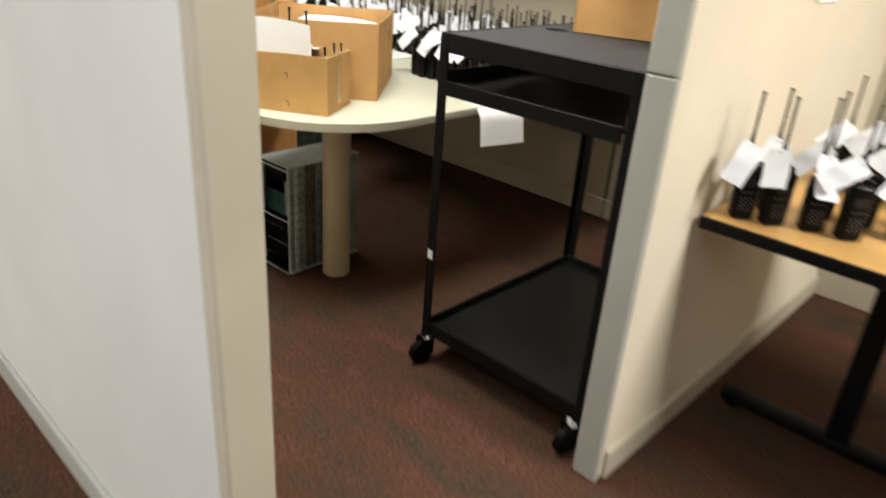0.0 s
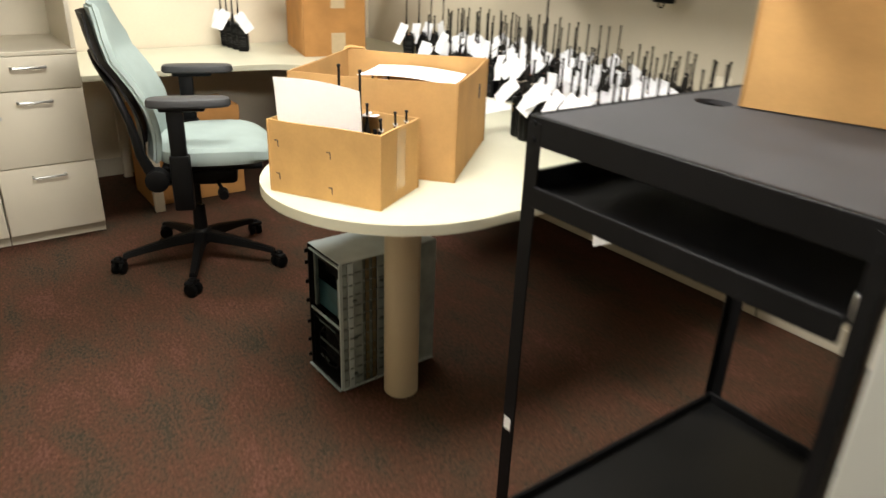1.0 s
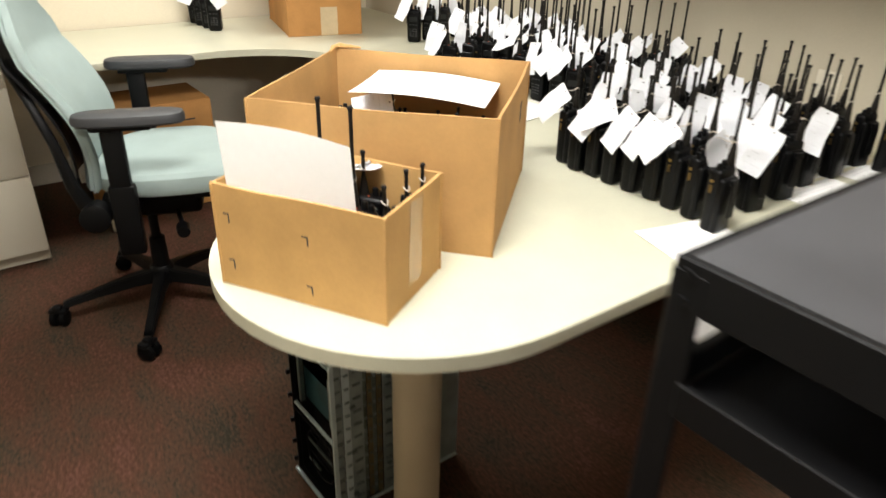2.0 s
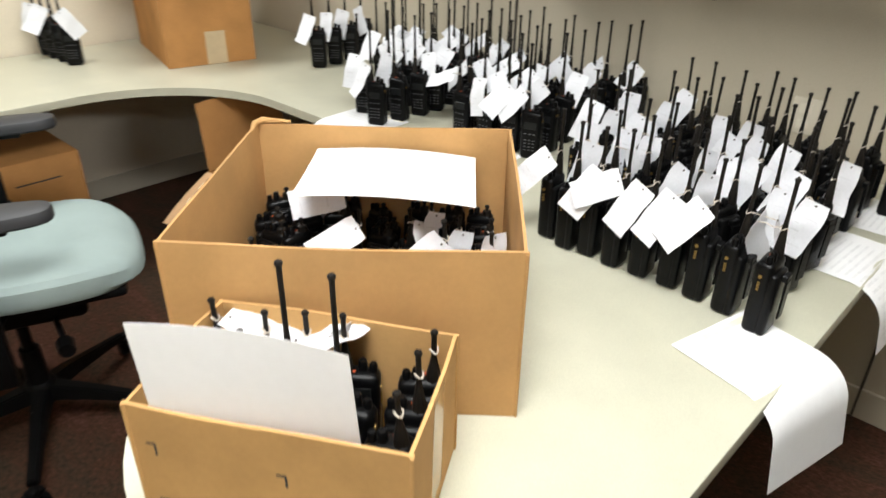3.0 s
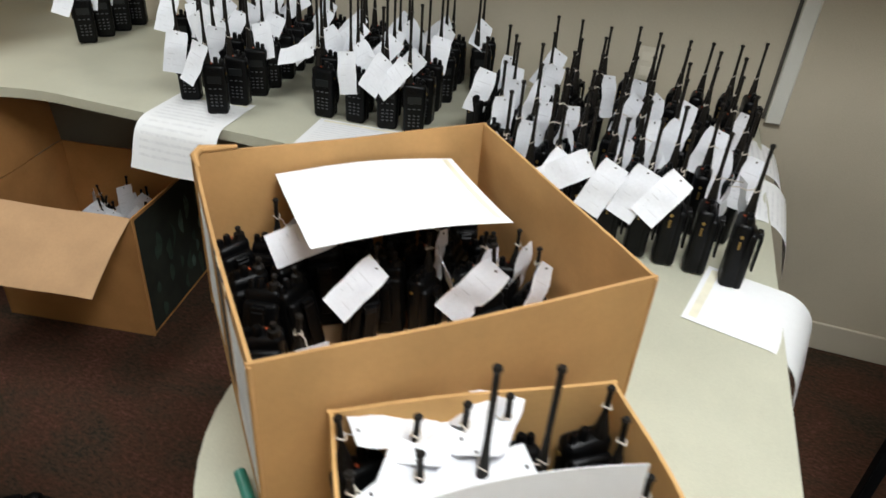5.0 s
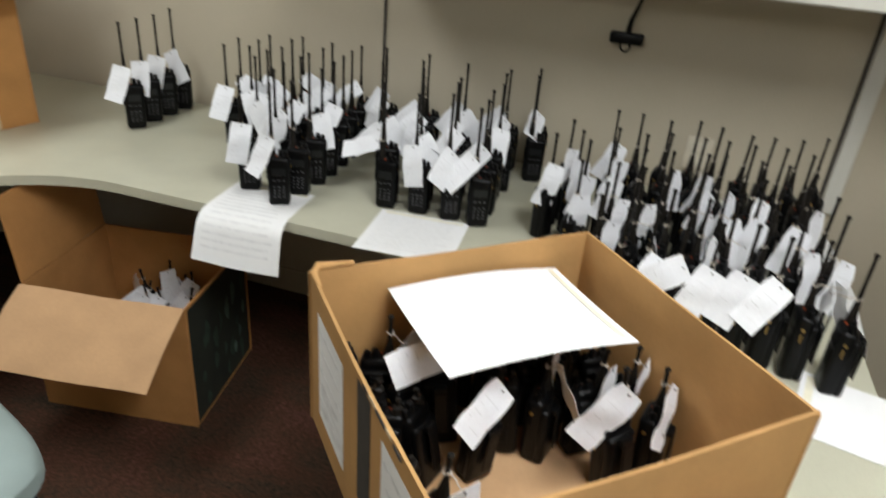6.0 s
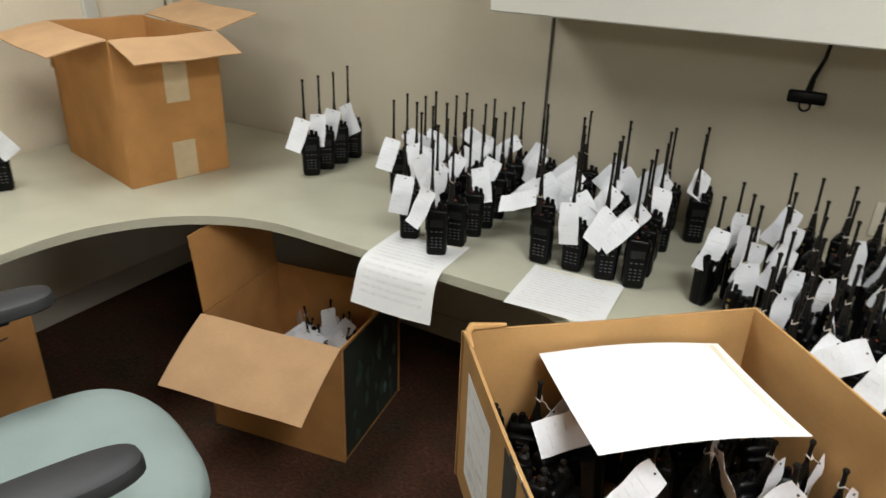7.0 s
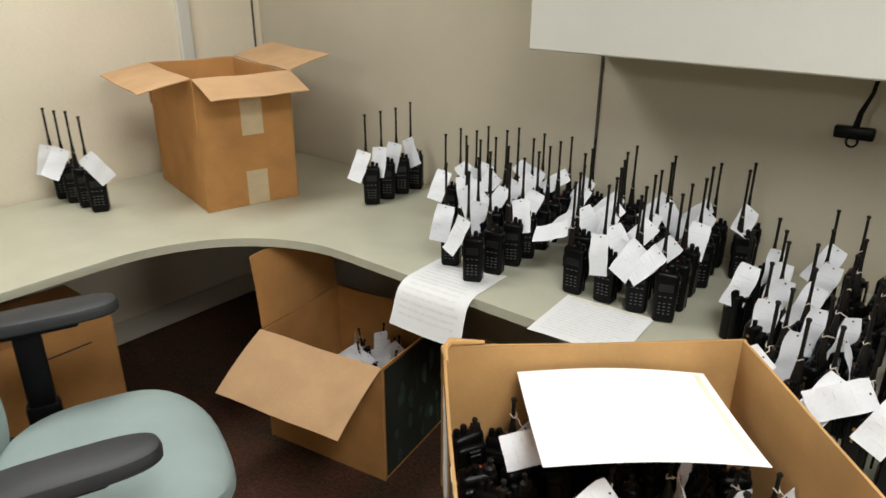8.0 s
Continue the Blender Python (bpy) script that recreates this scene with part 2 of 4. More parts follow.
def prism_bm(outline, z0, z1, bevel=0.0, seg=2, bm=None):
    """An outline in plan, raised from z0 to z1."""
    bm = bm or bmesh.new()
    lo = [bm.verts.new((x, y, z0)) for x, y in outline]
    hi = [bm.verts.new((x, y, z1)) for x, y in outline]
    n = len(outline)
    bot, top = bm.faces.new(lo[::-1]), bm.faces.new(hi)
    for k in range(n):
        bm.faces.new((lo[k], lo[(k + 1) % n], hi[(k + 1) % n], hi[k]))
    if bevel:
        bmesh.ops.bevel(bm, geom=list(bot.edges) + list(top.edges), offset=bevel, segments=seg, affect="EDGES", profile=0.5)
    return bm


def sheet_bm(surface, nu, nv, thick=0.0006):
    """A thin sheet over surface(u, v), u and v from 0 to 1."""
    bm = bmesh.new()
    g = [[bm.verts.new(surface(i / nu, j / nv)) for j in range(nv + 1)] for i in range(nu + 1)]
    for i in range(nu):
        for j in range(nv):
            bm.faces.new((g[i][j], g[i + 1][j], g[i + 1][j + 1], g[i][j + 1]))
    bm.normal_update()
    if thick:
        bmesh.ops.solidify(bm, geom=bm.faces[:], thickness=thick)
    return bm


def bars_bm(surface, rows, lift=0.0005, both=False):
    """Printed bars lying on surface(u, v): rows of (u0, u1, v, height)."""
    bm = bmesh.new()
    for u0, u1, v, hgt in rows:
        n = 4
        prev = None
        for k in range(n + 1):
            u = u0 + (u1 - u0) * k / n
            a, b = Vector(surface(u, v)), Vector(surface(u, v + hgt))
            du = (Vector(surface(u + 0.01, v)) - a)
            nrm = du.cross(b - a).normalized()
            pair = (bm.verts.new(a + nrm * lift), bm.verts.new(b + nrm * lift))
            if prev:
                bm.faces.new((prev[0], pair[0], pair[1], prev[1]))
            prev = pair
    return bm


def mesh_of(name, bm, material, smooth=True):
    me = bpy.data.meshes.new(name)
    bmesh.ops.recalc_face_normals(bm, faces=bm.faces[:])
    bm.to_mesh(me)
    bm.free()
    me.materials.append(material)
    if smooth:
        for p in me.polygons:
            p.use_smooth = True
        me.set_sharp_from_angle(angle=radians(35))
    return me


def part(name, bm, material, parent=None, label="", m=None):
    ob = new(name, mesh_of(name, bm, material))
    ob.parent = parent
    if m is not None:
        ob.matrix_basis = m
    return tagged(ob, label)


def thing(name, m, label, category, group="", kind=""):
    ob = new(name)
    ob.empty_display_size = 0.05
    ob.matrix_basis = m
    return tagged(ob, label, category, group, kind)


def structure(name, bm, material, label="", category=""):
    return tagged(part(name, bm, material), label, category, kind="structure")


def span(x0, x1, y0, y1, z0, z1, bevel=0.0):
    return box_bm((x1 - x0, y1 - y0, z1 - z0), ((x0 + x1) / 2, (y0 + y1) / 2, (z0 + z1) / 2), bevel)


def place_on(a, b):
    """A frame at a whose x axis points in plan towards b."""
    return pose(a[0], a[1], 0, 0, 0, math.degrees(math.atan2(b[1] - a[1], b[0] - a[0])))


# ---------------------------------------------------------------- the setting
TOP = 0.735
structure("floor", span(-6, 6, -6, 5, -0.1, 0), CARPET, "dark red-brown mottled office carpet", "floor")
structure("ceiling", span(-6, 6, -6, 5, 2.62, 2.7), CEILING, "white mineral tile ceiling", "ceiling")
for nm, a in (("wall_west", (-6.1, -6, -6, 5)), ("wall_east", (6, 6.1, -6, 5)), ("wall_south", (-6.1, 6.1, -6.1, -6)), ("wall_north", (-6.1, 6.1, 5, 5.1))):
    structure(nm, span(*a, 0, 2.62), FARWALL, "plain beige painted office wall", "wall")
for lx, ly, watts, colour in TROFFERS:
    t = thing("ceiling_light", pose(lx, ly, 2.6), "white recessed fluorescent ceiling light", "ceiling light", "ceiling lights")
    part("frame", box_bm((0.62, 1.22, 0.03), (0, 0, 0.005), 0.003), IVORY, t)
    part("diffuser", box_bm((0.54, 1.14, 0.008), (0, 0, -0.016), 0.002), WHITETAPE, t)

PH = 1.66  # partition height
YB, XL = 1.54, -2.86
structure("partition_back", span(XL - 0.07, 4.2, YB, YB + 0.07, 0.0, PH, 0.004), FABRIC, "beige fabric office partition", "partition")
structure("partition_side", span(XL - 0.07, XL, -1.25, YB, 0.0, PH, 0.004), PAINTED, "cream fabric office partition", "partition")
PX0, PX1 = 1.318, 1.392
structure("partition_right", span(PX0 + 0.003, PX1 - 0.003, -0.185, YB - 0.002, 0.0, PH, 0.004), PAINTED, "cream office partition beside the entrance", "partition")
structure("partition_front", span(XL, 1.233, -1.202, -1.132, 0.0, PH, 0.004), AISLEWALL, "pale office partition along the aisle", "partition")
# unseen leaf, added so that less light bounces under the worktop
structure("partition_front_inner", span(XL + 0.001, 1.232, -1.131, -1.123, 0.0, PH - 0.002, 0.002), FABRIC, "unseen beige fabric leaf added inside the aisle partition to cut bounced light", "partition")
structure("end_cap_right", span(PX0, PX1, -0.207, -0.1865, 0.0, 1.098, 0.004), GREYTRIM, "grey painted metal end cap of a partition", "trim")
structure("end_cap_upper", span(PX0, PX1, -0.207, -0.1865, 1.1005, PH, 0.004), GREYTRIM, "grey painted metal end cap of a partition", "trim")
structure("end_cap_front", span(1.2345, 1.268, -1.205, -1.120, 0.0, PH, 0.004), TRIM, "beige painted metal end cap of a partition", "trim")
structure("baseboard_back", span(XL, PX0 - 0.011, YB - 0.012, YB - 0.001, 0.0, 0.105, 0.003), TRIM, "beige base rail of the partition", "baseboard")
structure("baseboard_side", span(XL + 0.001, XL + 0.012, -0.45, YB - 0.013, 0.0, 0.105, 0.003), TRIM, "beige base rail of the partition", "baseboard")
structure("baseboard_right", span(PX1 - 0.002, PX1 + 0.010, -0.17, YB - 0.002, 0.0, 0.09, 0.003), TRIM, "beige base rail of the partition", "baseboard")
structure("baseboard_inner", span(PX0 - 0.010, PX0 + 0.002, -0.17, YB - 0.013, 0.0, 0.09, 0.003), TRIM, "beige base rail of the partition", "baseboard")
structure("baseboard_front", span(XL, 1.22, -1.216, -1.203, 0.0, 0.09, 0.003), GREYTRIM, "beige base rail of the partition", "baseboard")
structure("panel_seam", span(-1.089, -1.081, YB - 0.006, YB - 0.0008, TOP, PH), SEAM, "dark joint between two partition panels", "trim")
structure("corner_seam", span(XL + 0.0008, XL + 0.006, 1.49, 1.497, TOP, PH), SEAM, "dark joint between two partition panels", "trim")
structure("panel_post", span(XL + 0.0008, XL + 0.022, 1.10, 1.16, 1.0, PH, 0.004), OVERHEAD, "white vertical post on a partition", "trim")
structure("hanger_strip", span(0.327, 0.372, YB - 0.022, YB - 0.0008, 0.752, PH, 0.004), OVERHEAD, "white slotted hanger strip on a partition", "trim")
structure("lower_seam", span(0.309, 0.316, YB - 0.0135, YB - 0.0008, 0.0, TOP - 0.03), SEAM, "dark joint between two partition panels", "trim")
structure("strip_seam", span(0.317, 0.3255, YB - 0.008, YB - 0.0008, 0.76, PH), SEAM, "dark joint between two partition panels", "trim")


# ---------------------------------------------------------------- worktop, legs, cabinets
def worktop_outline():
    pts = [(0.32, YB - 0.014), (0.32, 0.05)]
    pts += [(-0.09 + 0.41 * math.cos(a), 0.05 + 0.41 * math.sin(a)) for a in (-k * math.pi / 28 for k in range(1, 28))]
    pts += [(-0.5, 0.05), (-0.5, 0.45)]
    c = (-0.82, 0.45)
    pts += [(c[0] + 0.32 * math.cos(a), c[1] + 0.345 * math.sin(a)) for a in (k * math.pi / 20 for k in range(1, 11))]
    pts += [(-1.5, 0.795)]
    c = (-1.56, 0.285)
    pts += [(c[0] + 0.51 * math.cos(a), c[1] + 0.51 * math.sin(a)) for a in (math.pi / 2 + k * math.pi / 28 for k in range(0, 15))]
    pts += [(-2.07, -0.46), (XL + 0.014, -0.46), (XL + 0.014, YB - 0.014)]
    return pts[::-1]


worktop = thing("worktop", pose(0, 0, 0), "cream laminate corner worktop with rounded peninsula end", "worktop")
part("tabletop", prism_bm(worktop_outline(), TOP - 0.029, TOP, 0.004, 2), LAMINATE, worktop)
leg = tube_bm([(-0.05, 0.03, 0.0), (-0.05, 0.03, 0.004), (-0.05, 0.03, TOP - 0.03)], [0.052, 0.056, 0.056], 28)
part("leg", leg, LEGPAINT, worktop, "round tan painted steel leg")
for lx, ly in ((-2.10, -0.185), (-2.78, -0.185)):
    part("leg", box_bm((0.03, 0.05, TOP - 0.03), (lx, ly, (TOP - 0.03) / 2), 0.004), CABINET, worktop, "cream square steel leg")
part("support_panel", span(-0.12, 0.28, YB - 0.06, YB - 0.03, 0.45, TOP - 0.031, 0.002), TRIM, worktop)
part("support_rail", span(-2.6, -0.3, YB - 0.05, YB - 0.02, 0.62, TOP - 0.031, 0.002), TRIM, worktop)


def drawer_unit(y0, y1, label):
    u = thing("drawer_cabinet", pose(-1.94, (y0 + y1) / 2, 0), label, "cabinet", "drawer cabinets")
    w = y1 - y0 - 0.002
    part("body", box_bm((0.60, w, 0.82), (-0.322, 0, 0.465), 0.003), CABINET, u)
    part("plinth", box_bm((0.58, w, 0.05), (-0.33, 0, 0.026), 0.002), TRIM, u)
    part("top_panel", box_bm((0.62, w, 0.018), (-0.312, 0, 0.868), 0.002), CABINET, u)
    for z0, z1 in ((0.058, 0.370), (0.375, 0.708), (0.713, 0.856)):
        d = part("drawer_front", box_bm((0.020, w - 0.006, z1 - z0), (-0.010, 0, (z0 + z1) / 2), 0.003, 2), CABINET, u)
        zc = z1 - 0.045
        bar = tube_bm([(0.0, -0.066, zc), (0.022, -0.066, zc), (0.026, -0.060, zc), (0.026, 0.060, zc), (0.022, 0.066, zc), (0.0, 0.066, zc)], 0.0055, 8)
        part("handle", bar, STEEL, d, "brushed steel bar handle")
    lock = tube_bm([(0.0, -w / 2 + 0.06, 0.60), (0.004, -w / 2 + 0.06, 0.60)], 0.008, 12)
    part("lock", lock, STEEL, u)
    return u


drawer_unit(-0.885, -0.478, "cream metal three-drawer cabinet with steel bar handles")
drawer_unit(-1.165, -0.887, "narrow cream metal drawer cabinet beside the wall")
hutch = thing("open_hutch", pose(0, 0, 0.878), "cream open storage hutch on the drawer cabinets", "shelf")
part("side_panel", span(-2.5, -1.95, -0.50, -0.480, 0, 0.6, 0.002), CABINET, hutch)
part("side_panel", span(-2.5, -1.95, -1.165, -1.145, 0, 0.6, 0.002), CABINET, hutch)
part("back_panel", span(-2.52, -2.501, -1.165, -0.480, 0, 0.6, 0.002), CABINET, hutch)
part("top_panel", span(-2.52, -1.95, -1.165, -0.480, 0.601, 0.62, 0.002), CABINET, hutch)

overhead = thing("overhead_cabinet", pose(-1.10, YB - 0.002, 1.366), "pale overhead storage cabinet hung on the partition", "cabinet")
part("body", span(0, 1.95, -0.40, 0, 0, 0.36, 0.004), OVERHEAD, overhead)
part("flipper_door", span(0, 1.95, -0.425, -0.402, -0.002, 0.36, 0.004), OVERHEAD, overhead)
part("bracket", span(0.006, 0.024, -0.06, -0.01, -0.035, -0.001, 0.003), GREYTRIM, overhead)
clip = thing("cable_clip", pose(-0.315, 1.433, 1.189), "black binder clip hanging on a cord under the cabinet", "clip")
part("jaw", box_bm((0.094, 0.028, 0.032), (0, 0, 0), 0.006, 2), PLASTIC, clip)
part("ring", tube_bm([(0.022 * math.sin(a) * 0.6, -0.012, -0.02 + 0.014 * math.cos(a)) for a in (k * math.tau / 14 for k in range(15))], 0.0032, 6), PLASTIC, clip)
part("cord", tube_bm([(0, 0, 0.01), (0.004, 0.0, 0.05), (0.02, 0.01, 0.10), (0.028, 0.02, 0.188)], [0.009, 0.007, 0.005, 0.005], 8), PLASTIC, clip)
outlet = thing("wall_outlet", pose(-0.045, YB - 0.001, 0.865), "ivory plastic power outlet on the partition", "outlet")
part("plate", box_bm((0.075, 0.008, 0.10), (0, -0.004, 0), 0.003, 2), IVORY, outlet)
for dz in (-0.022, 0.022):
    part("socket", box_bm((0.032, 0.004, 0.028), (0, -0.0095, dz), 0.0015), CABINET, outlet)


# ---------------------------------------------------------------- paper and cartons
def list_rows(n, u0=0.08, u1=0.92, v0=0.1, v1=0.92, seed=1):
    rng = random.Random(seed)
    return [(u0, u1 - rng.random() * 0.12, v0 + (v1 - v0) * k / n, (v1 - v0) / n * 0.38) for k in range(n)]


def paper_sheet(m, w, l, flat, drop_radius, drop_to, label, rows=16, seed=1, splay=0.0, skew=0.0):
    """A sheet lying from y = 0 to flat, then bending down over an edge (negative: bending up)."""
    s = thing("paper_sheet", m, label, "paper", "printed lists")

    def surf(u, v):
        d = v * l
        x = (u - 0.5) * w
        wave = 0.0012 * math.sin(5 * u + seed) * math.sin(4 * v + seed * 2)
        f = flat + skew * (u - 0.5)
        if d <= f:
            return Vector((x, -d, 0.0016 + abs(wave)))
        a = min((d - f) / drop_radius, drop_to)
        rest = d - f - a * drop_radius
        y = -f - drop_radius * math.sin(a) - rest * math.cos(a)
        z = -drop_radius * (1 - math.cos(a)) - rest * math.sin(a)
        return Vector((x + splay * (d - f) * (u - 0.5), y, z + 0.0016 + wave * 2))
    sh = part("sheet", sheet_bm(surf, 10, 26), PAPER, s)
    part("heading", bars_bm(surf, [(0.06, 0.94, 0.03, 0.045)], -0.0011), YELLOWISH, sh, "pale yellow heading")
    if rows:
        part("print", bars_bm(surf, list_rows(rows, seed=seed), -0.0011), PALEINK, sh, "pale grey printed rows")
    return s


def carton(name, m, w, d, h, label, mats, flaps=(), group="cardboard cartons", t=0.005, mark=True):
    """An open carton; flaps: (side, width, degrees from upright outwards, bend)."""
    outer, inner = mats
    c = thing(name, m, label, "box", group)
    c["height"] = h
    part("base", box_bm((w - 2 * t, d - 2 * t, t), (0, 0, t / 2 + 0.0005)), inner, c)
    for side, (L, off) in {"front": (w, d / 2), "back": (w, d / 2), "left": (d, w / 2), "right": (d, w / 2)}.items():
        turn = {"front": 0, "right": 90, "back": 180, "left": 270}[side]
        M = pose(0, 0, 0, 0, 0, turn)
        length = L if side in ("front", "back") else L - 2 * t - 0.0004
        bulge = 0.003

        def wall(u, v, length=length, off=off, bulge=bulge):
            x = (u - 0.5) * length
            return Vector((x, -off + t * 0.5 - bulge * math.sin(math.pi * u) * v ** 2, v * h + 0.0015 * v * math.sin(7 * u + off * 30)))
        bm = sheet_bm(wall, 12, 6, 0)
        bm.normal_update()
        bmesh.ops.solidify(bm, geom=bm.faces[:], thickness=t * 0.9)
        part("side_panel", bm, outer, c, m=M)
    for cx, cy in ((-1, -1), (1, -1), (1, 1), (-1, 1)):
        ex, ey = cx * (w / 2 - 0.0024), cy * (d / 2 - 0.0024)
        edge = tube_bm([(ex, ey, 0.001), (ex, ey, h * 0.5), (ex, ey, h - 0.002)], [0.0026, 0.0025, 0.0027], 8)
        part("folded_corner", edge, outer, c)
    for side, fw, ang, bend in flaps:
        turn = {"front": 0, "right": 90, "back": 180, "left": 270}[side]
        L, off = (w, d / 2) if side in ("front", "back") else (d - 0.012, w / 2)
        a0 = radians(ang)

        def flap(u, v, L=L, off=off, fw=fw, a0=a0, bend=bend):
            a = a0 + bend * v
            x = (u - 0.5) * (L - 0.008 * v)
            s = fw * v
            return Vector((x, -off - math.sin(a) * s, h + 0.003 + math.cos(a) * s + 0.002 * math.sin(9 * u)))
        bm = sheet_bm(flap, 8, 6, 0)
        bm.normal_update()
        bmesh.ops.solidify(bm, geom=bm.faces[:], thickness=0.004)
        part("flap", bm, inner if ang > 20 else outer, c, m=pose(0, 0, 0, 0, 0, turn))
    return c


def decal(parent, name, side, w, d, x, z, sw, sh, material, label="", proud=0.0008, under=None):
    """A flat strip or print on the outside of a carton's side; under: the part that it is printed on."""
    turn = {"front": 0, "right": 90, "back": 180, "left": 270}[side]
    off, length = (d / 2, w) if side in ("front", "back") else (w / 2, d)
    h = parent["height"]

    def surf(u, v):
        px, pz = x + (u - 0.5) * sw, z + (v - 0.5) * sh
        return Vector((px, -off + 0.0025 - 0.003 * math.sin(math.pi * (px / length + 0.5)) * (pz / h) ** 2 - proud, pz))
    bm = sheet_bm(surf, 6, 6, 0.0004)
    if under:
        return part(name, bm, material, under, label)
    return part(name, bm, material, parent, label, pose(0, 0, 0, 0, 0, turn))


# the large carton on the peninsula
BBW, BBD, BBH = 0.501, 0.499, 0.28
BBM = pose(-0.2905, 0.1515, TOP + 0.001, 0, 0, 41.7)
bigbox = carton("cardboard_box", BBM, BBW, BBD, BBH, "large open brown cardboard box full of two-way radios", (CARD, CARDIN))
for x, z, sw, sh in ((-0.13, 0.145, 0.13, 0.19), (0.155, 0.15, 0.13, 0.20)):
    lab = decal(bigbox, "shipping_label", "left", BBW, BBD, x, z, sw, sh, PAPER, "white shipping label with grey print")
    for k in range(5):
        hgt = 0.007 if k < 3 else 0.028
        decal(bigbox, "print", "left", BBW, BBD, x, z + sh * 0.38 - k * 0.034, sw * (0.7 if k % 2 else 0.85), hgt, INK, "", 0.0018, lab)
decal(bigbox, "printed_band", "left", BBW, BBD, 0.025, 0.17, 0.05, 0.20, DARKPRINT, "dark printed band")
decal(bigbox, "hand_hole", "right", BBW, BBD, 0.10, 0.20, 0.03, 0.045, DARKPRINT, "dark cut hand hole")

part("fold_roll", tube_bm([(-BBW / 2 + 0.006, BBD / 2 - 0.05, BBH), (-BBW / 2 + 0.004, BBD / 2 - 0.02, BBH + 0.006), (-BBW / 2 + 0.015, BBD / 2 - 0.004, BBH + 0.008), (-BBW / 2 + 0.07, BBD / 2 - 0.003, BBH + 0.006)], [0.003, 0.006, 0.007, 0.003], 8), CARD, bigbox)
for k in range(5):
    yy = -0.03 - 0.027 * k
    part("torn_paper", box_bm((0.0012, 0.016 + 0.008 * (k % 3), 0.006), (-BBW / 2 - 0.001, yy, BBH - 0.004 + 0.002 * (k % 2)), 0.0003), TAPE if k % 2 else DARKPRINT, bigbox)

marker = thing("marker_pen", pose(-0.372, -0.150, TOP + 0.0085, 0, 90, 137), "teal green plastic marker pen beside a box", "pen")
part("barrel", tube_bm([(0, 0, -0.03), (0, 0, -0.028), (0, 0, 0.028), (0, 0, 0.03)], [0.006, 0.008, 0.008, 0.006], 12), TEALPLASTIC, marker)

# the small carton in front of it
SBW, SBD, SBH = 0.339, 0.224, 0.197
SBM = pose(-0.050, -0.158, TOP + 0.001, 0, 0, 30.7)
smallbox = carton("cardboard_box", SBM, SBW, SBD, SBH, "small open yellow-brown cardboard box with radios inside", (CARDY, CARDY))
for x, z in ((-0.142, 0.135), (-0.142, 0.045), (0.018, 0.125), (0.02, 0.03)):
    decal(smallbox, "cut_mark", "front", SBW, SBD, x, z + 0.008, 0.012, 0.003, DARKPRINT)
    decal(smallbox, "cut_mark", "front", SBW, SBD, x + 0.005, z - 0.001, 0.003, 0.016, DARKPRINT)
decal(smallbox, "tape_strip", "right", SBW, SBD, 0.0, 0.11, 0.05, 0.16, CLEARTAPE, "shiny strip of clear tape")

# the open carton in the corner
FBW, FBD, FBH = 0.36, 0.54, 0.475
fbm = pose(-2.199, 0.733, TOP + 0.001, 0, 0, 76) @ pose(FBW / 2, FBD / 2, 0)
farbox = carton("cardboard_box", fbm, FBW, FBD, FBH, "tall open brown cardboard box with spread flaps on the worktop", (CARDO, CARDIN),
                (("front", 0.17, 103, 0.07), ("left", 0.18, 98, 0.06), ("right", 0.18, 72, 0.06), ("back", 0.17, 165, 0.05)))
decal(farbox, "tape_strip", "front", FBW, FBD, 0.02, 0.355, 0.082, 0.18, TAPE, "pale strip of paper tape")
decal(farbox, "tape_strip", "front", FBW, FBD, 0.02, 0.066, 0.082, 0.13, TAPE, "pale strip of paper tape")

# the open carton under the worktop
UBW, UBD, UBH = 0.495, 0.42, 0.43
ubm = place_on((-1.81, 0.633), (-1.322, 0.714)) @ pose(UBW / 2, UBD / 2, 0.001)
underbox = carton("cardboard_box", ubm, UBW, UBD, UBH, "open brown cardboard box of radios on the floor under the worktop", (CARDO, CARDIN),
                  (("front", 0.255, 112, 0.12), ("left", 0.26, 4, 0.03)))
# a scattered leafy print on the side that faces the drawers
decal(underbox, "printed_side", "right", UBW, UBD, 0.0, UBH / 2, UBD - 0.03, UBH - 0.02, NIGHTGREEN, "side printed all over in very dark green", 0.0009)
leaf_rng = random.Random(5)
for k in range(22):
    lx, lz = leaf_rng.uniform(-0.16, 0.16), leaf_rng.uniform(0.05, 0.36)
    lw, lh, lean = leaf_rng.uniform(0.014, 0.034), leaf_rng.uniform(0.04, 0.09), leaf_rng.uniform(-0.8, 0.8)

    def leaf(u, v, lx=lx, lz=lz, lw=lw, lh=lh, lean=lean, k=k):
        px = lx + (u - 0.5) * lw * math.sin(math.pi * (0.04 + 0.92 * v)) ** 0.8 + lean * lh * (v - 0.5) ** 2
        pz = lz + (v - 0.5) * lh
        return Vector((px, -UBW / 2 + 0.0008 - 0.003 * math.sin(math.pi * (px / UBD + 0.5)) * (pz / UBH) ** 2 - 0.0004 - 0.0001 * k, pz))
    part("printed_leaf", sheet_bm(leaf, 4, 6, 0.0003), LEAFPRINT if k % 4 == 0 else GREENPRINT, underbox, "green printed leaf", pose(0, 0, 0, 0, 0, 90))

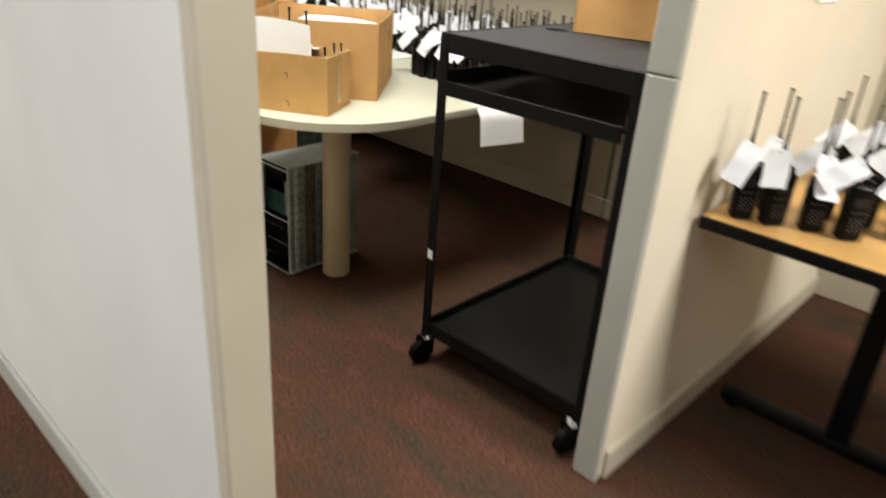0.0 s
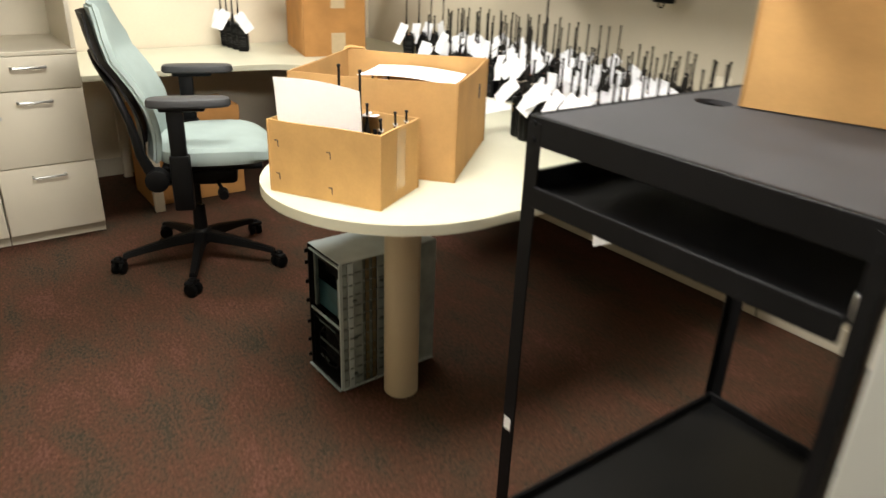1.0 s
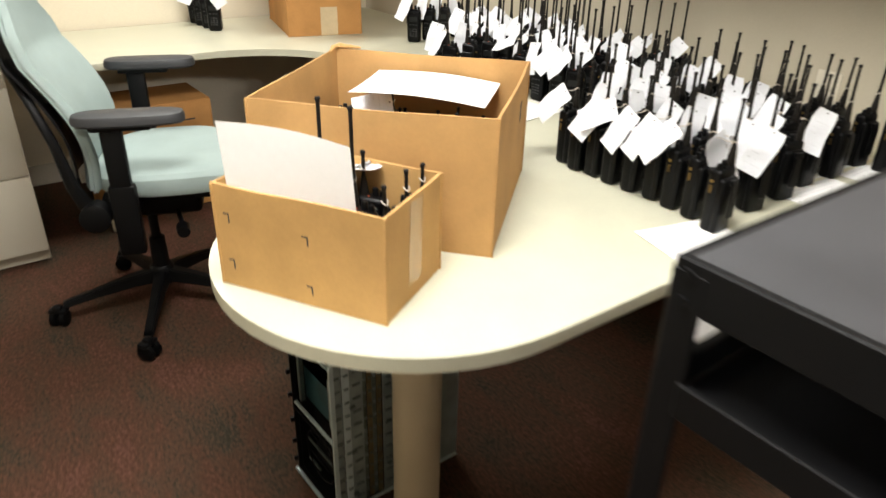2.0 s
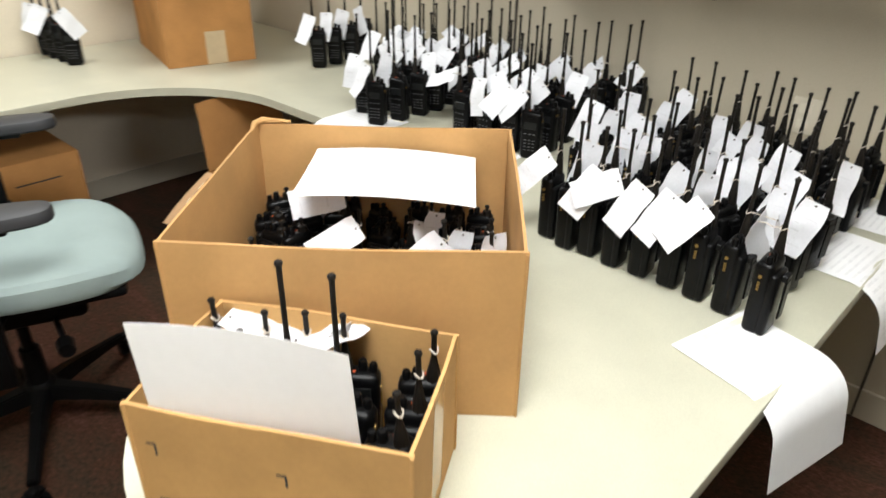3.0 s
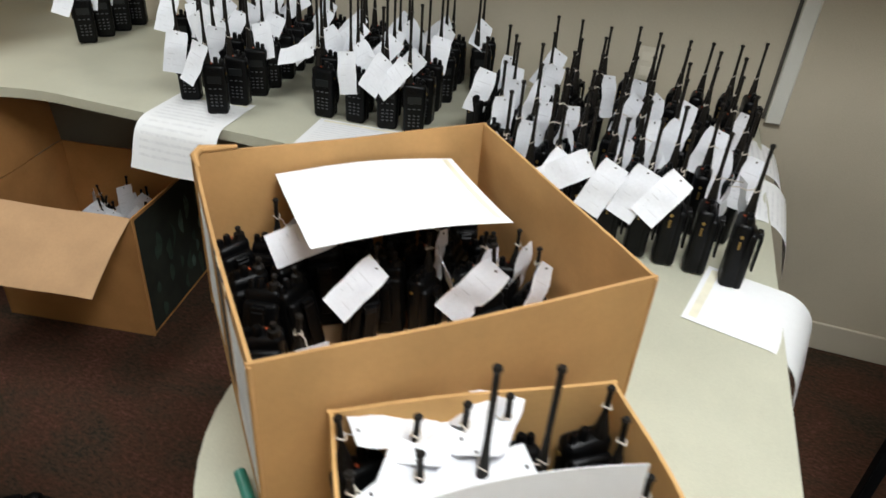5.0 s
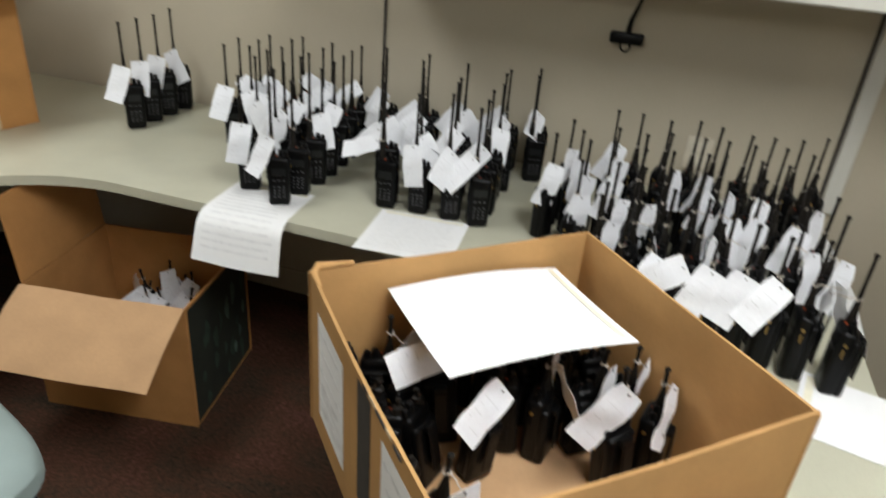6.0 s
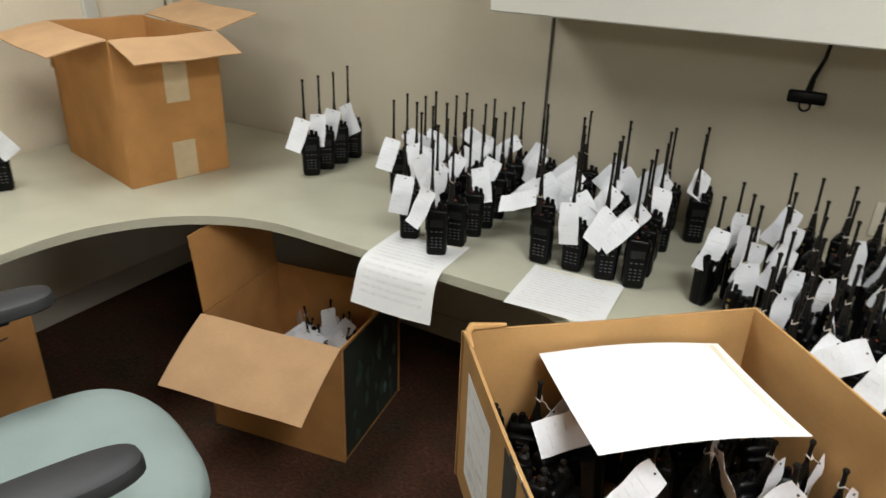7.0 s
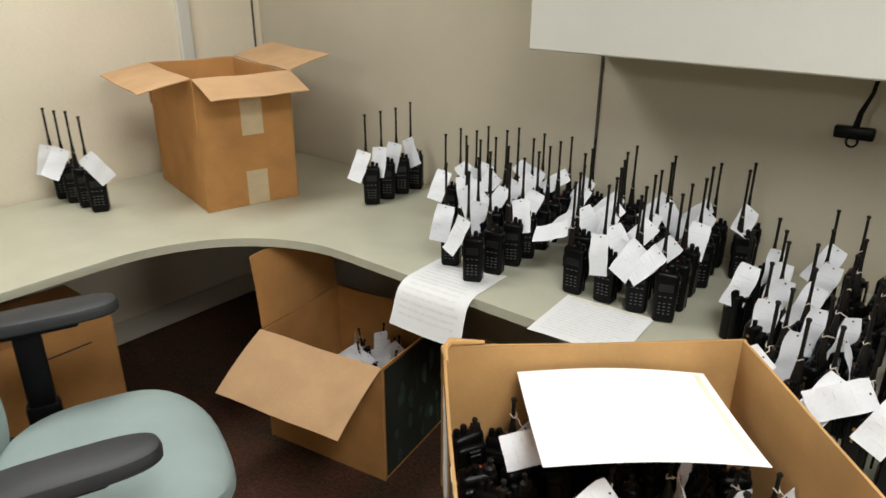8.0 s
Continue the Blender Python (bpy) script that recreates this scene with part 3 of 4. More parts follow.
# the closed carton under the side worktop
OBW, OBD, OBH = 0.52, 0.33, 0.50
obm = pose(-2.19, 0.06, 0.001, 0, 0, 90.5) @ pose(0, OBD / 2, 0)
orangebox = carton("cardboard_box", obm, OBW, OBD, OBH, "closed orange-brown cardboard box under the side worktop", (CARDO, CARDO))
part("lid", box_bm((OBW - 0.004, OBD - 0.004, 0.006), (0, 0, OBH + 0.002), 0.001), CARDO, orangebox)
decal(orangebox, "printed_mark", "front", OBW, OBD, 0.10, 0.42, 0.16, 0.006, DARKPRINT, "dark printed mark")


# loose sheets
paper_sheet(pose(-1.165, 0.965, TOP, 0, 0, 3), 0.235, 0.33, 0.165, 0.06, 1.25, "printed list hanging over the worktop edge", 14, 2, 0.1)
paper_sheet(pose(-0.725, 0.985, TOP, 0, 0, 4), 0.245, 0.235, 0.20, 0.5, 0.25, "printed list lying under a row of radios", 14, 3)
paper_sheet(pose(0.163, 0.562, TOP, 0, 0, 77), 0.205, 0.335, 0.146, 0.07, 1.4, "printed list curling over the worktop edge", 0, 4, 0.05)
paper_sheet(pose(0.175, 1.035, TOP, 0, 0, 86), 0.230, 0.30, 0.125, 0.08, 1.4, "printed list curling over the worktop edge", 16, 5, 0.05)
paper_sheet(pose(0.185, 1.295, TOP, 0, 0, 90), 0.210, 0.29, 0.115, 0.08, 1.4, "printed list curling over the worktop edge", 16, 6, 0.05)

top_sheet = thing("paper_sheet", BBM @ pose(0.027, 0.115, 0.230, -2, 2, 0), "blank white sheet resting on radios in a box", "paper", "loose sheets")
top_surface = lambda u, v: Vector(((u - 0.5) * 0.31, (v - 0.5) * 0.235, 0.009 * math.sin(math.pi * u) + 0.012 * (v - 0.3) ** 2))
part("edge_strip", bars_bm(lambda u, v: top_surface(0.93 + 0.03 * v, u), [(0.06, 0.97, 0.0, 1.0)], -0.0012), YELLOWISH, top_sheet, "pale yellow printed strip")
part("sheet", sheet_bm(lambda u, v: Vector(((u - 0.5) * 0.31, (v - 0.5) * 0.235, 0.009 * math.sin(math.pi * u) + 0.012 * (v - 0.3) ** 2)), 14, 10), PAPER, top_sheet)
box_sheet = thing("paper_sheet", SBM @ pose(0, 0, 0.008), "blank white sheet standing in a small box", "paper", "loose sheets")


def standing(u, v):
    bow = 0.006 * math.sin(math.pi * u)
    return Vector((-0.143 + 0.238 * u + 0.016 * (1 - v), -0.102 - 0.004 * v + 0.022 * u + bow * v, v * (0.298 - 0.014 * u + bow)))


part("sheet", sheet_bm(standing, 16, 14), PAPER, box_sheet)


# ---------------------------------------------------------------- two-way radios
def tag_surface(bend, twist):
    def surf(u, v):
        x = (u - 0.5) * 0.056
        z = -v * 0.106
        y = bend * 0.045 * v * v + twist * 0.3 * x * v
        if v < 0.06:
            x *= 0.90 + 0.10 * v / 0.06
        y += 0.0022 * math.sin(11 * v + 40 * x)
        return Vector((x, y, z))
    return surf


TAGS = []
for bend, twist in ((0.25, 0.1), (-0.25, 0.5), (0.6, -0.4), (0.1, 0.0), (-0.4, -0.5)):
    sf = tag_surface(bend, twist)
    TAGS.append((mesh_of("paper_tag", sheet_bm(sf, 4, 8, 0.0005), TAGPAPER),
                 mesh_of("print", bars_bm(sf, [(0.16, 0.82 - 0.17 * (k * 7 % 4), 0.30 + 0.125 * k, 0.02) for k in range(5)], -0.0009), TAGINK),
                 mesh_of("hole", tube_bm([(0, -0.0012, -0.007), (0, 0.0012, -0.007)], 0.0019, 10), DARKPRINT)))


def radio(kind, antenna):
    """A hand-held radio, front towards -y, standing on z = 0."""
    r = thing("two_way_radio", pose(0, 0, 0), "black handheld two-way radio with white paper tag", "two-way radio")
    w = 0.061 if kind == "keypad" else 0.058
    h = 0.141 if kind == "keypad" else 0.148 if antenna > 0.1 else 0.136
    bm = box_bm((w, 0.033, h), (0, -0.003, h / 2), 0.011, 4)
    for v in bm.verts:
        k = v.co.z / h
        v.co.x *= 0.90 + 0.10 * min(1, k * 1.4)
        if v.co.z > h * 0.9 and v.co.x > 0:
            v.co.z -= 0.004
    part("body", bm, PLASTIC, r)
    part("battery", box_bm((w * 0.94, 0.018, h * 0.84), (0, 0.0140, h * 0.435), 0.008, 3), PLASTIC, r)
    clipb = box_bm((0.022, 0.004, 0.075), (0, 0.0325, h * 0.52), 0.0015, 1)
    box_bm((0.022, 0.010, 0.012), (0, 0.0280, h * 0.80), 0.0015, 1, clipb)
    part("belt_clip", clipb, PLASTIC, r)
    az = h - 0.002
    ax = -0.016
    n = 9
    pts, rad = [(ax, 0, az - 0.004)], [0.0105]
    for k in range(n):
        f = k / (n - 1)
        pts.append((ax, 0, az + 0.010 + f * (antenna - 0.02)))
        rad.append(0.0092 - 0.0056 * min(1, f * 2.2))
    pts += [(ax, 0, az + antenna - 0.008), (ax, 0, az + antenna - 0.003), (ax, 0, az + antenna)]
    rad += [0.0036, 0.0056, 0.0040]
    part("antenna", tube_bm(pts, rad, 8), ANTENNA, r)
    part("channel_knob", tube_bm([(0.006, 0, az - 0.003), (0.006, 0, az + 0.013), (0.006, 0, az + 0.015)], [0.0065, 0.006, 0.0045], 10), PLASTIC, r)
    part("volume_knob", tube_bm([(0.0195, 0, az - 0.005), (0.0195, 0, az + 0.008), (0.0195, 0, az + 0.010)], [0.0058, 0.0055, 0.004], 10), PLASTIC, r)
    part("emergency_button", tube_bm([(-0.005, -0.008, az - 0.003), (-0.005, -0.008, az + 0.002)], 0.0022, 8), ORANGE, r)
    grille = bmesh.new()
    keys = bmesh.new()
    if kind == "keypad":
        part("screen", box_bm((0.036, 0.0015, 0.020), (0, -0.0193, h * 0.70), 0.0006), SCREEN, r)
        for row in range(4):
            for col in range(3):
                box_bm((0.0060, 0.002, 0.0026), (-0.012 + 0.012 * col, -0.0192, h * 0.20 + 0.0095 * row), 0, 1, keys)
        for col in range(3):
            box_bm((0.007, 0.002, 0.0025), (-0.013 + 0.013 * col, -0.0192, h * 0.53), 0, 1, keys)
        for k in range(3):
            box_bm((0.028, 0.0012, 0.0018), (0, -0.0193, h * 0.84 + 0.004 * k), 0, 1, grille)
    else:
        part("screen", box_bm((0.034, 0.0015, 0.014), (0, -0.0193, h * 0.80), 0.0006), SCREEN, r)
        for k in range(5):
            box_bm((0.034, 0.0012, 0.0022), (0, -0.0193, h * 0.40 + 0.006 * k), 0, 1, grille)
        box_bm((0.03, 0.0015, 0.006), (0, -0.0193, h * 0.68), 0, 1, keys)
    tagged(part("keypad", keys, KEYGREY, r, "dark grey keys"), kind="stuff")
    tagged(part("speaker_grille", grille, RUBBER, r), kind="stuff")
    part("talk_button", box_bm((0.003, 0.013, 0.034), (-w / 2, -0.006, h * 0.66), 0.001), RUBBER, r)
    con = tube_bm([(w / 2 - 0.004, -0.006, h * 0.80), (w / 2 + 0.0014, -0.006, h * 0.80)], 0.0034, 10)
    part("antenna_contact", con, BRASS, r, "small round brass contact")
    strip = bmesh.new()
    for k in range(4):
        box_bm((0.003, 0.0045, 0.0022), (w / 2 - 0.0004, -0.006, h * 0.63 + 0.0045 * k), 0, 1, strip)
    tagged(part("contact_strip", strip, RUBBER if kind == "keypad" else BRASS, r, "" if kind == "keypad" else "row of brass contacts"), kind="stuff")
    tie = 0.052 if kind == "keypad" and antenna > 0.1 else 0.050 if antenna > 0.1 else min(0.054, antenna * 0.6)
    loop = [(ax + 0.0055 * math.cos(a), 0.0055 * math.sin(a), az + tie + 0.003 * math.sin(2 * a)) for a in (k * math.tau / 10 for k in range(11))]
    if antenna > 0.05:
        part("string", tube_bm(loop, 0.0012, 5), STRING, r, "knotted pale string")
    r["tie"] = (ax, az + tie)
    return r


PROTOS = {"A": [radio("keypad", 0.180), radio("keypad", 0.188)], "C": [radio("plain", 0.142), radio("plain", 0.132)], "S": [radio("keypad", 0.075), radio("plain", 0.085)], "N": [radio("plain", 0.022), radio("keypad", 0.026)]}
RNG = random.Random(7)


STRINGS = {reach: mesh_of("string", tube_bm([(0, reach - 0.004, 0.001), (0.003, reach * 0.6, -0.002), (-0.002, reach * 0.3, -0.001), (0, -0.001, -0.003)], 0.0010, 5), STRING) for reach in (0.017, 0.034, 0.046)}


def put_radio(kind, x, y, z, yaw, face, label, group, lean=(0, 0), tag=True, m=None, tilt=None, roll=None, size=1.0, reach=0.017):
    """Copies a radio to a place; face: the plan direction in degrees in which its tag hangs out."""
    src = RNG.choice(PROTOS[kind])
    M = (m or Matrix()) @ pose(x, y, z, lean[0], lean[1], yaw) @ Matrix.Scale(size, 4)
    ob = copy_thing(src, M)
    tagged(ob, label, "two-way radio", group)
    ax, az = src["tie"]
    del ob["tie"]
    if tag:
        t, pr, hole = RNG.choice(TAGS)
        rel = face - yaw
        out = (tilt if tilt is not None else RNG.uniform(12, 46))
        spin = (roll if roll is not None else (1 if RNG.random() < 0.78 else -1) * RNG.uniform(10, 52))
        d = Vector((math.cos(radians(rel)), math.sin(radians(rel)), 0))
        tg = new("paper_tag", t)
        tg.parent = ob
        base = Matrix.Translation(Vector((ax, 0, az)) + d * reach) @ pose(0, 0, 0, 0, 0, rel + 90)
        tg.matrix_basis = base @ pose(0, 0, 0, -out, 0, 0) @ pose(0, 0, 0, 0, spin, 0) @ pose(0, 0, 0.004)
        tagged(tg, "white paper tag with grey print")
        cord = new("string", STRINGS[reach])
        cord.parent = ob
        cord.matrix_basis = base
        for nm, me in (("print", pr), ("hole", hole)):
            o = new(nm, me)
            o.parent = tg
    return ob


def jit(a):
    return RNG.uniform(-a, a)


LA = "black keypad two-way radio with paper tag on the worktop"
LC = "black two-way radio with brass side contacts and paper tag"
# rows against the back partition
FIRST = [(-1.107 if i == 0 else -1.092 - 0.005 * max(0, i - 4), 0.890 + 0.081 * i) for i in range(8)]
FIRST += [(-1.228, 0.934)] + [(-1.178 - 0.006 * i, 1.02 + 0.083 * i) for i in range(6)]
FIRST += [(-1.285 - 0.010 * i, 1.115 + 0.085 * i) for i in range(5)] + [(-1.372 - 0.012 * i, 1.21 + 0.085 * i) for i in range(3)] + [(-1.462, 1.222), (-1.468, 1.31)]
for k, (x, y) in enumerate(FIRST):
    put_radio("A", x + jit(0.006), y + jit(0.006), TOP, 24 + jit(10), -60 + jit(45), LA, "radios in the first block", tag=RNG.random() < (0.35 if 2 <= k < 7 else 0.74))
COLUMNS = (-0.845, -0.750, -0.668, -0.592)
SLANT = (0.036, 0.027, 0.015, 0.003)
for i in range(6):
    for j in range(4):
        put_radio("A", COLUMNS[j] - SLANT[j] * i + jit(0.008), 1.003 + 0.087 * i + jit(0.008), TOP, 14 + jit(12), -70 + jit(50), LA, "radios in the second block", tag=RNG.random() < (1.0 if i == 0 else 0.4 if j == 3 else 0.8))
for x, y in ((-0.52, 1.39), (-0.53, 1.475)):
    put_radio("A", x, y, TOP, 14 + jit(12), -60 + jit(50), LA, "radios in the second block", tag=RNG.random() < 0.85)
for k in range(4):
    put_radio("A", -1.820, 1.197 + 0.083 * k, TOP, 38 + jit(8), -75 + jit(25), LA, "radios near the corner", size=1.07, roll=(14, -4, 12, -30)[k], tilt=12)
for k in range(4):
    put_radio("A", -2.53 - 0.085 * k, 0.50 - 0.004 * k, TOP, 62 + jit(8), -20 + jit(35), LA, "radios beside the cream wall", size=1.10, roll=(-34, 20, 30, 12)[k], tilt=12, tag=k != 1)
# the large block on the peninsula
front = [(0.222, 0.620), (0.153, 0.642), (0.091, 0.648), (0.032, 0.653), (-0.030, 0.648), (-0.092, 0.645), (-0.152, 0.648), (-0.205, 0.640), (-0.262, 0.655)]
FRONT_TAGS = {0: (178, 25, 12), 1: (10, 6, 10), 2: (-92, 32, 28), 3: (-94, 20, 26), 4: (-92, 22, 26), 5: (-80, 60, 26), 6: (-62, 34, 26), 8: (-84, 40, 24)}
for k, (x, y) in enumerate(front):
    face, spin, out = FRONT_TAGS.get(k, (-80, 30, 15))
    put_radio("C", x, y, TOP, -87 + jit(5), face, LC, "radios on the peninsula", tag=k in FRONT_TAGS, roll=spin, tilt=out, reach=0.046)
for i in range(1, 6):
    for j in range(8):
        x = 0.205 - 0.066 * j - 0.004 * i + jit(0.01)
        y = 0.66 + 0.128 * i + jit(0.014) - 0.004 * j
        edge = jit(75) if RNG.random() < 0.25 else jit(18)
        put_radio("C", x, y, TOP, -97 + jit(14), -34 + edge, LC, "radios on the peninsula", (jit(1.5), jit(1.5)), RNG.random() < (0, 0.5, 0.85, 0.5, 0.3, 0.2)[i], roll=RNG.uniform(12, 38), tilt=RNG.uniform(6, 22), reach=0.034)
put_radio("C", 0.250, 1.325, TOP, -80, 60, LC, "radios on the peninsula", tag=False)
for x, y in ((-0.42, 1.02), (-0.36, 1.08), (-0.40, 1.16), (-0.33, 0.86), (-0.33, 0.98)):
    put_radio("C", x, y, TOP, -105 + jit(14), -45 + jit(25), LC, "radios on the peninsula", roll=RNG.uniform(5, 25), tilt=RNG.uniform(4, 24))
# in the cartons
LB = "black two-way radio with paper tag standing in a box"
# (x, y, tag): tag as (direction, spin, tilt) or None
INSIDE = [(-0.205, 0.205, None), (-0.203, 0.130, None), (-0.200, 0.055, None), (-0.196, -0.020, None), (-0.152, 0.205, (-65, -24, 4)), (-0.133, 0.130, None), (-0.128, 0.050, None),
          (-0.070, 0.200, None), (-0.066, 0.125, (-95, 80, 22)), (-0.050, 0.040, (-92, 50, 26)), (0.000, 0.200, None), (0.003, 0.125, None), (0.014, 0.075, None),
          (0.070, 0.195, None), (0.072, 0.120, (-40, 24, 12)), (0.066, 0.045, (-10, 30, 12)), (0.140, 0.190, None), (0.138, 0.105, None), (0.128, 0.030, (-60, 20, 8)),
          (0.196, 0.180, None), (0.194, 0.100, None), (0.192, 0.020, (-62, 2, 6)), (0.138, -0.055, (-100, 50, 8)), (0.198, -0.060, (-60, 40, 8)), (-0.196, -0.100, (-70, 8, 8))]
for x, y, card in INSIDE:
    face, spin, out = card or (0, 0, 0)
    put_radio("S" if card else "N", x + jit(0.004), y + jit(0.004), 0.007, 180 + jit(45), face + jit(6), LB, "radios in the large box", (jit(5) if card else jit(11), jit(2) if abs(x) > 0.18 else jit(6)), card is not None, BBM, out, spin, 0.90 if y > -0.01 and x > -0.06 else 0.98 if y < -0.08 else RNG.uniform(0.90, 1.0), 0.034 if x < -0.1 and card else 0.017)
SMALL = [(-0.13, 0.075), (-0.072, 0.075), (-0.014, 0.078), (0.044, 0.075), (0.128, 0.072), (-0.128, 0.012), (-0.066, 0.012), (-0.004, 0.009), (0.059, 0.008), (0.128, 0.016), (0.128, -0.042)]
for k, (x, y) in enumerate(SMALL):
    tall = k in (7, 8)
    put_radio("A" if tall else "S", x, y, 0.007, jit(5) if tall else (RNG.uniform(-25, 25) if x < 0.1 else 180 + jit(8)), (10 if x < -0.09 else 180 if x > 0.03 else -90 if y > 0.04 else 90) + jit(22), LB, "radios in the small box", (0, 0) if tall else (jit(4), jit(4)), x < 0.1 and y > -0.03, SBM, 74 + jit(10))
for k in range(8):
    put_radio("S", -0.035 + 0.048 * (k % 4) + jit(0.008), 0.045 + 0.09 * (k // 4) + jit(0.015), 0.115 + 0.02 * (k % 2), RNG.uniform(-50, 50), -90 + jit(60), LB, "radios in the box on the floor", (jit(10), jit(10)), True, ubm)
stack = thing("packing_tray", ubm @ pose(0.08, 0.07, 0.007), "brown cardboard tray holding radios inside a box", "tray")
part("tray", box_bm((0.30, 0.26, 0.102), (0, 0, 0.051), 0.002), CARDIN, stack)


# ---------------------------------------------------------------- office chair
def office_chair(m):
    c = thing("office_chair", m, "teal upholstered office chair with black arms and base", "chair")
    for k in range(5):
        a = radians(68 + 72 * k)
        d = Vector((math.cos(a), math.sin(a), 0))
        bm = bmesh.new()
        rows = [(0.03, 0.125, 0.030, 0.024), (0.12, 0.115, 0.024, 0.020), (0.24, 0.095, 0.019, 0.014), (0.335, 0.078, 0.017, 0.011)]
        ring = []
        s = Vector((-d.y, d.x, 0))
        for rr, z, hw, hh in rows:
            ring.append([bm.verts.new(d * rr + s * sx * hw + Vector((0, 0, z + sz * hh))) for sx, sz in ((-1, -1), (1, -1), (0.7, 1), (-0.7, 1))])
        for p, q in zip(ring, ring[1:]):
            for i in range(4):
                bm.faces.new((p[i], p[(i + 1) % 4], q[(i + 1) % 4], q[i]))
        bm.faces.new(ring[0][::-1])
        bm.faces.new(ring[-1])
        bmesh.ops.bevel(bm, geom=bm.edges[:], offset=0.004, segments=2, affect="EDGES")
        part("base_leg", bm, CHAIRBLACK, c)
        cas = part("caster", box_bm((0.030, 0.030, 0.03), (0, 0, 0.064), 0.008, 2), CHAIRBLACK, c, m=Matrix.Translation(d * 0.355) @ pose(0, 0, 0, 0, 0, 40 + 72 * k))
        for sx in (-1, 1):
            part("wheel", tube_bm([(sx * 0.006, 0, 0.029), (sx * 0.009, 0, 0.029), (sx * 0.024, 0, 0.029), (sx * 0.028, 0, 0.029)], [0.024, 0.029, 0.029, 0.022], 18), RUBBER, cas)
        part("hood", box_bm((0.062, 0.040, 0.018), (0, -0.004, 0.058), 0.008, 2), CHAIRBLACK, cas)
    part("hub", tube_bm([(0, 0, 0.09), (0, 0, 0.10), (0, 0, 0.15), (0, 0, 0.16)], [0.04, 0.045, 0.042, 0.034], 20), CHAIRBLACK, c)
    part("gas_column", tube_bm([(0, 0, 0.155), (0, 0, 0.27), (0, 0, 0.272), (0, 0, 0.42)], [0.030, 0.027, 0.016, 0.016], 18), CHAIRBLACK, c)
    part("tilt_mechanism", box_bm((0.20, 0.30, 0.075), (0, 0.03, 0.425), 0.02, 3), CHAIRBLACK, c)
    part("tension_knob", tube_bm([(0.10, 0.10, 0.40), (0.20, 0.12, 0.39), (0.205, 0.12, 0.39), (0.245, 0.125, 0.388)], [0.008, 0.008, 0.022, 0.020], 12), CHAIRBLACK, c)
    seat = bmesh.new()
    n, rings = 40, []
    for lvl, (z, sc) in enumerate(((0.480, 0.86), (0.488, 0.96), (0.508, 1.0), (0.533, 0.99), (0.548, 0.93), (0.554, 0.78), (0.552, 0.5), (0.548, 0.2))):
        row = []
        for k in range(n):
            a = k * math.tau / n
            ca, sa = math.cos(a), math.sin(a)
            x = 0.265 * math.copysign(abs(ca) ** 0.72, ca) * sc
            y = 0.11 + 0.245 * math.copysign(abs(sa) ** 0.72, sa) * sc
            drop = -0.025 * max(0, (y - 0.2) / 0.13) ** 2 if lvl > 1 else -0.01 * max(0, (y - 0.2) / 0.13)
            row.append(seat.verts.new((x, y, z + drop + 0.012 * (x / 0.265) ** 2 * (lvl > 2))))
        rings.append(row)
    for p, q in zip(rings, rings[1:]):
        for k in range(n):
            seat.faces.new((p[k], p[(k + 1) % n], q[(k + 1) % n], q[k]))
    seat.faces.new(rings[0][::-1])
    seat.faces.new(rings[-1])
    part("seat", seat, TEAL, c, "teal upholstered seat")
    part("seat_pan", box_bm((0.44, 0.40, 0.03), (0, 0.10, 0.470), 0.014, 2), CHAIRBLACK, c)

    def back(u, v, off=0.0, grow=1.0):
        half = (0.205 + 0.035 * math.sin(math.pi * min(1, v * 1.1))) * (1 - 0.35 * max(0, v - 0.8) / 0.2) * grow
        s = (u - 0.5) * 2
        y = -0.17 - 0.16 * v + 0.055 * math.sin(math.pi * min(1, v * 1.5)) + 0.045 * s * s - off
        return Vector((s * half, y, 0.50 + 0.60 * v))
    bm = sheet_bm(lambda u, v: back(u, v), 16, 24, 0)
    bm.normal_update()
    bmesh.ops.solidify(bm, geom=bm.faces[:], thickness=0.035)
    bmesh.ops.bevel(bm, geom=[e for e in bm.edges if e.calc_face_angle(0) > 1.0], offset=0.011, segments=2, affect="EDGES")
    part("backrest", bm, TEAL, c, "teal upholstered backrest")
    bm = sheet_bm(lambda u, v: back(u, 0.02 + v * 0.93, 0.037, 1.0), 16, 24, 0)
    bm.normal_update()
    bmesh.ops.solidify(bm, geom=bm.faces[:], thickness=0.007)
    part("back_shell", bm, CHAIRBLACK, c, "black plastic back shell")
    for sx in (-1, 1):
        part("back_frame", tube_bm([(sx * 0.20, -0.06, 0.44), (sx * 0.25, -0.125, 0.46), (sx * 0.248, -0.162, 0.55), (sx * 0.236, -0.188, 0.68), (sx * 0.212, -0.232, 0.80), (sx * 0.14, -0.292, 0.885), (sx * 0.02, -0.328, 0.915)], [0.03, 0.026, 0.020, 0.015, 0.013, 0.012, 0.012], 10), CHAIRBLACK, c)
        part("pivot_cover", tube_bm([(sx * 0.235, -0.12, 0.455), (sx * 0.24, -0.12, 0.455), (sx * 0.295, -0.12, 0.455), (sx * 0.30, -0.12, 0.455)], [0.035, 0.045, 0.045, 0.035], 18), CHAIRBLACK, c)
        part("arm_bracket", tube_bm([(sx * 0.14, 0.02, 0.43), (sx * 0.26, 0.0, 0.435), (sx * 0.285, 0.0, 0.47)], [0.026, 0.028, 0.026], 10), CHAIRBLACK, c)
        lift = 0.024 if sx < 0 else 0.0
        arm = part("arm_post", box_bm((0.035, 0.062, 0.32), (sx * 0.305, 0.02, 0.575 + lift), 0.010, 2), CHAIRBLACK, c)
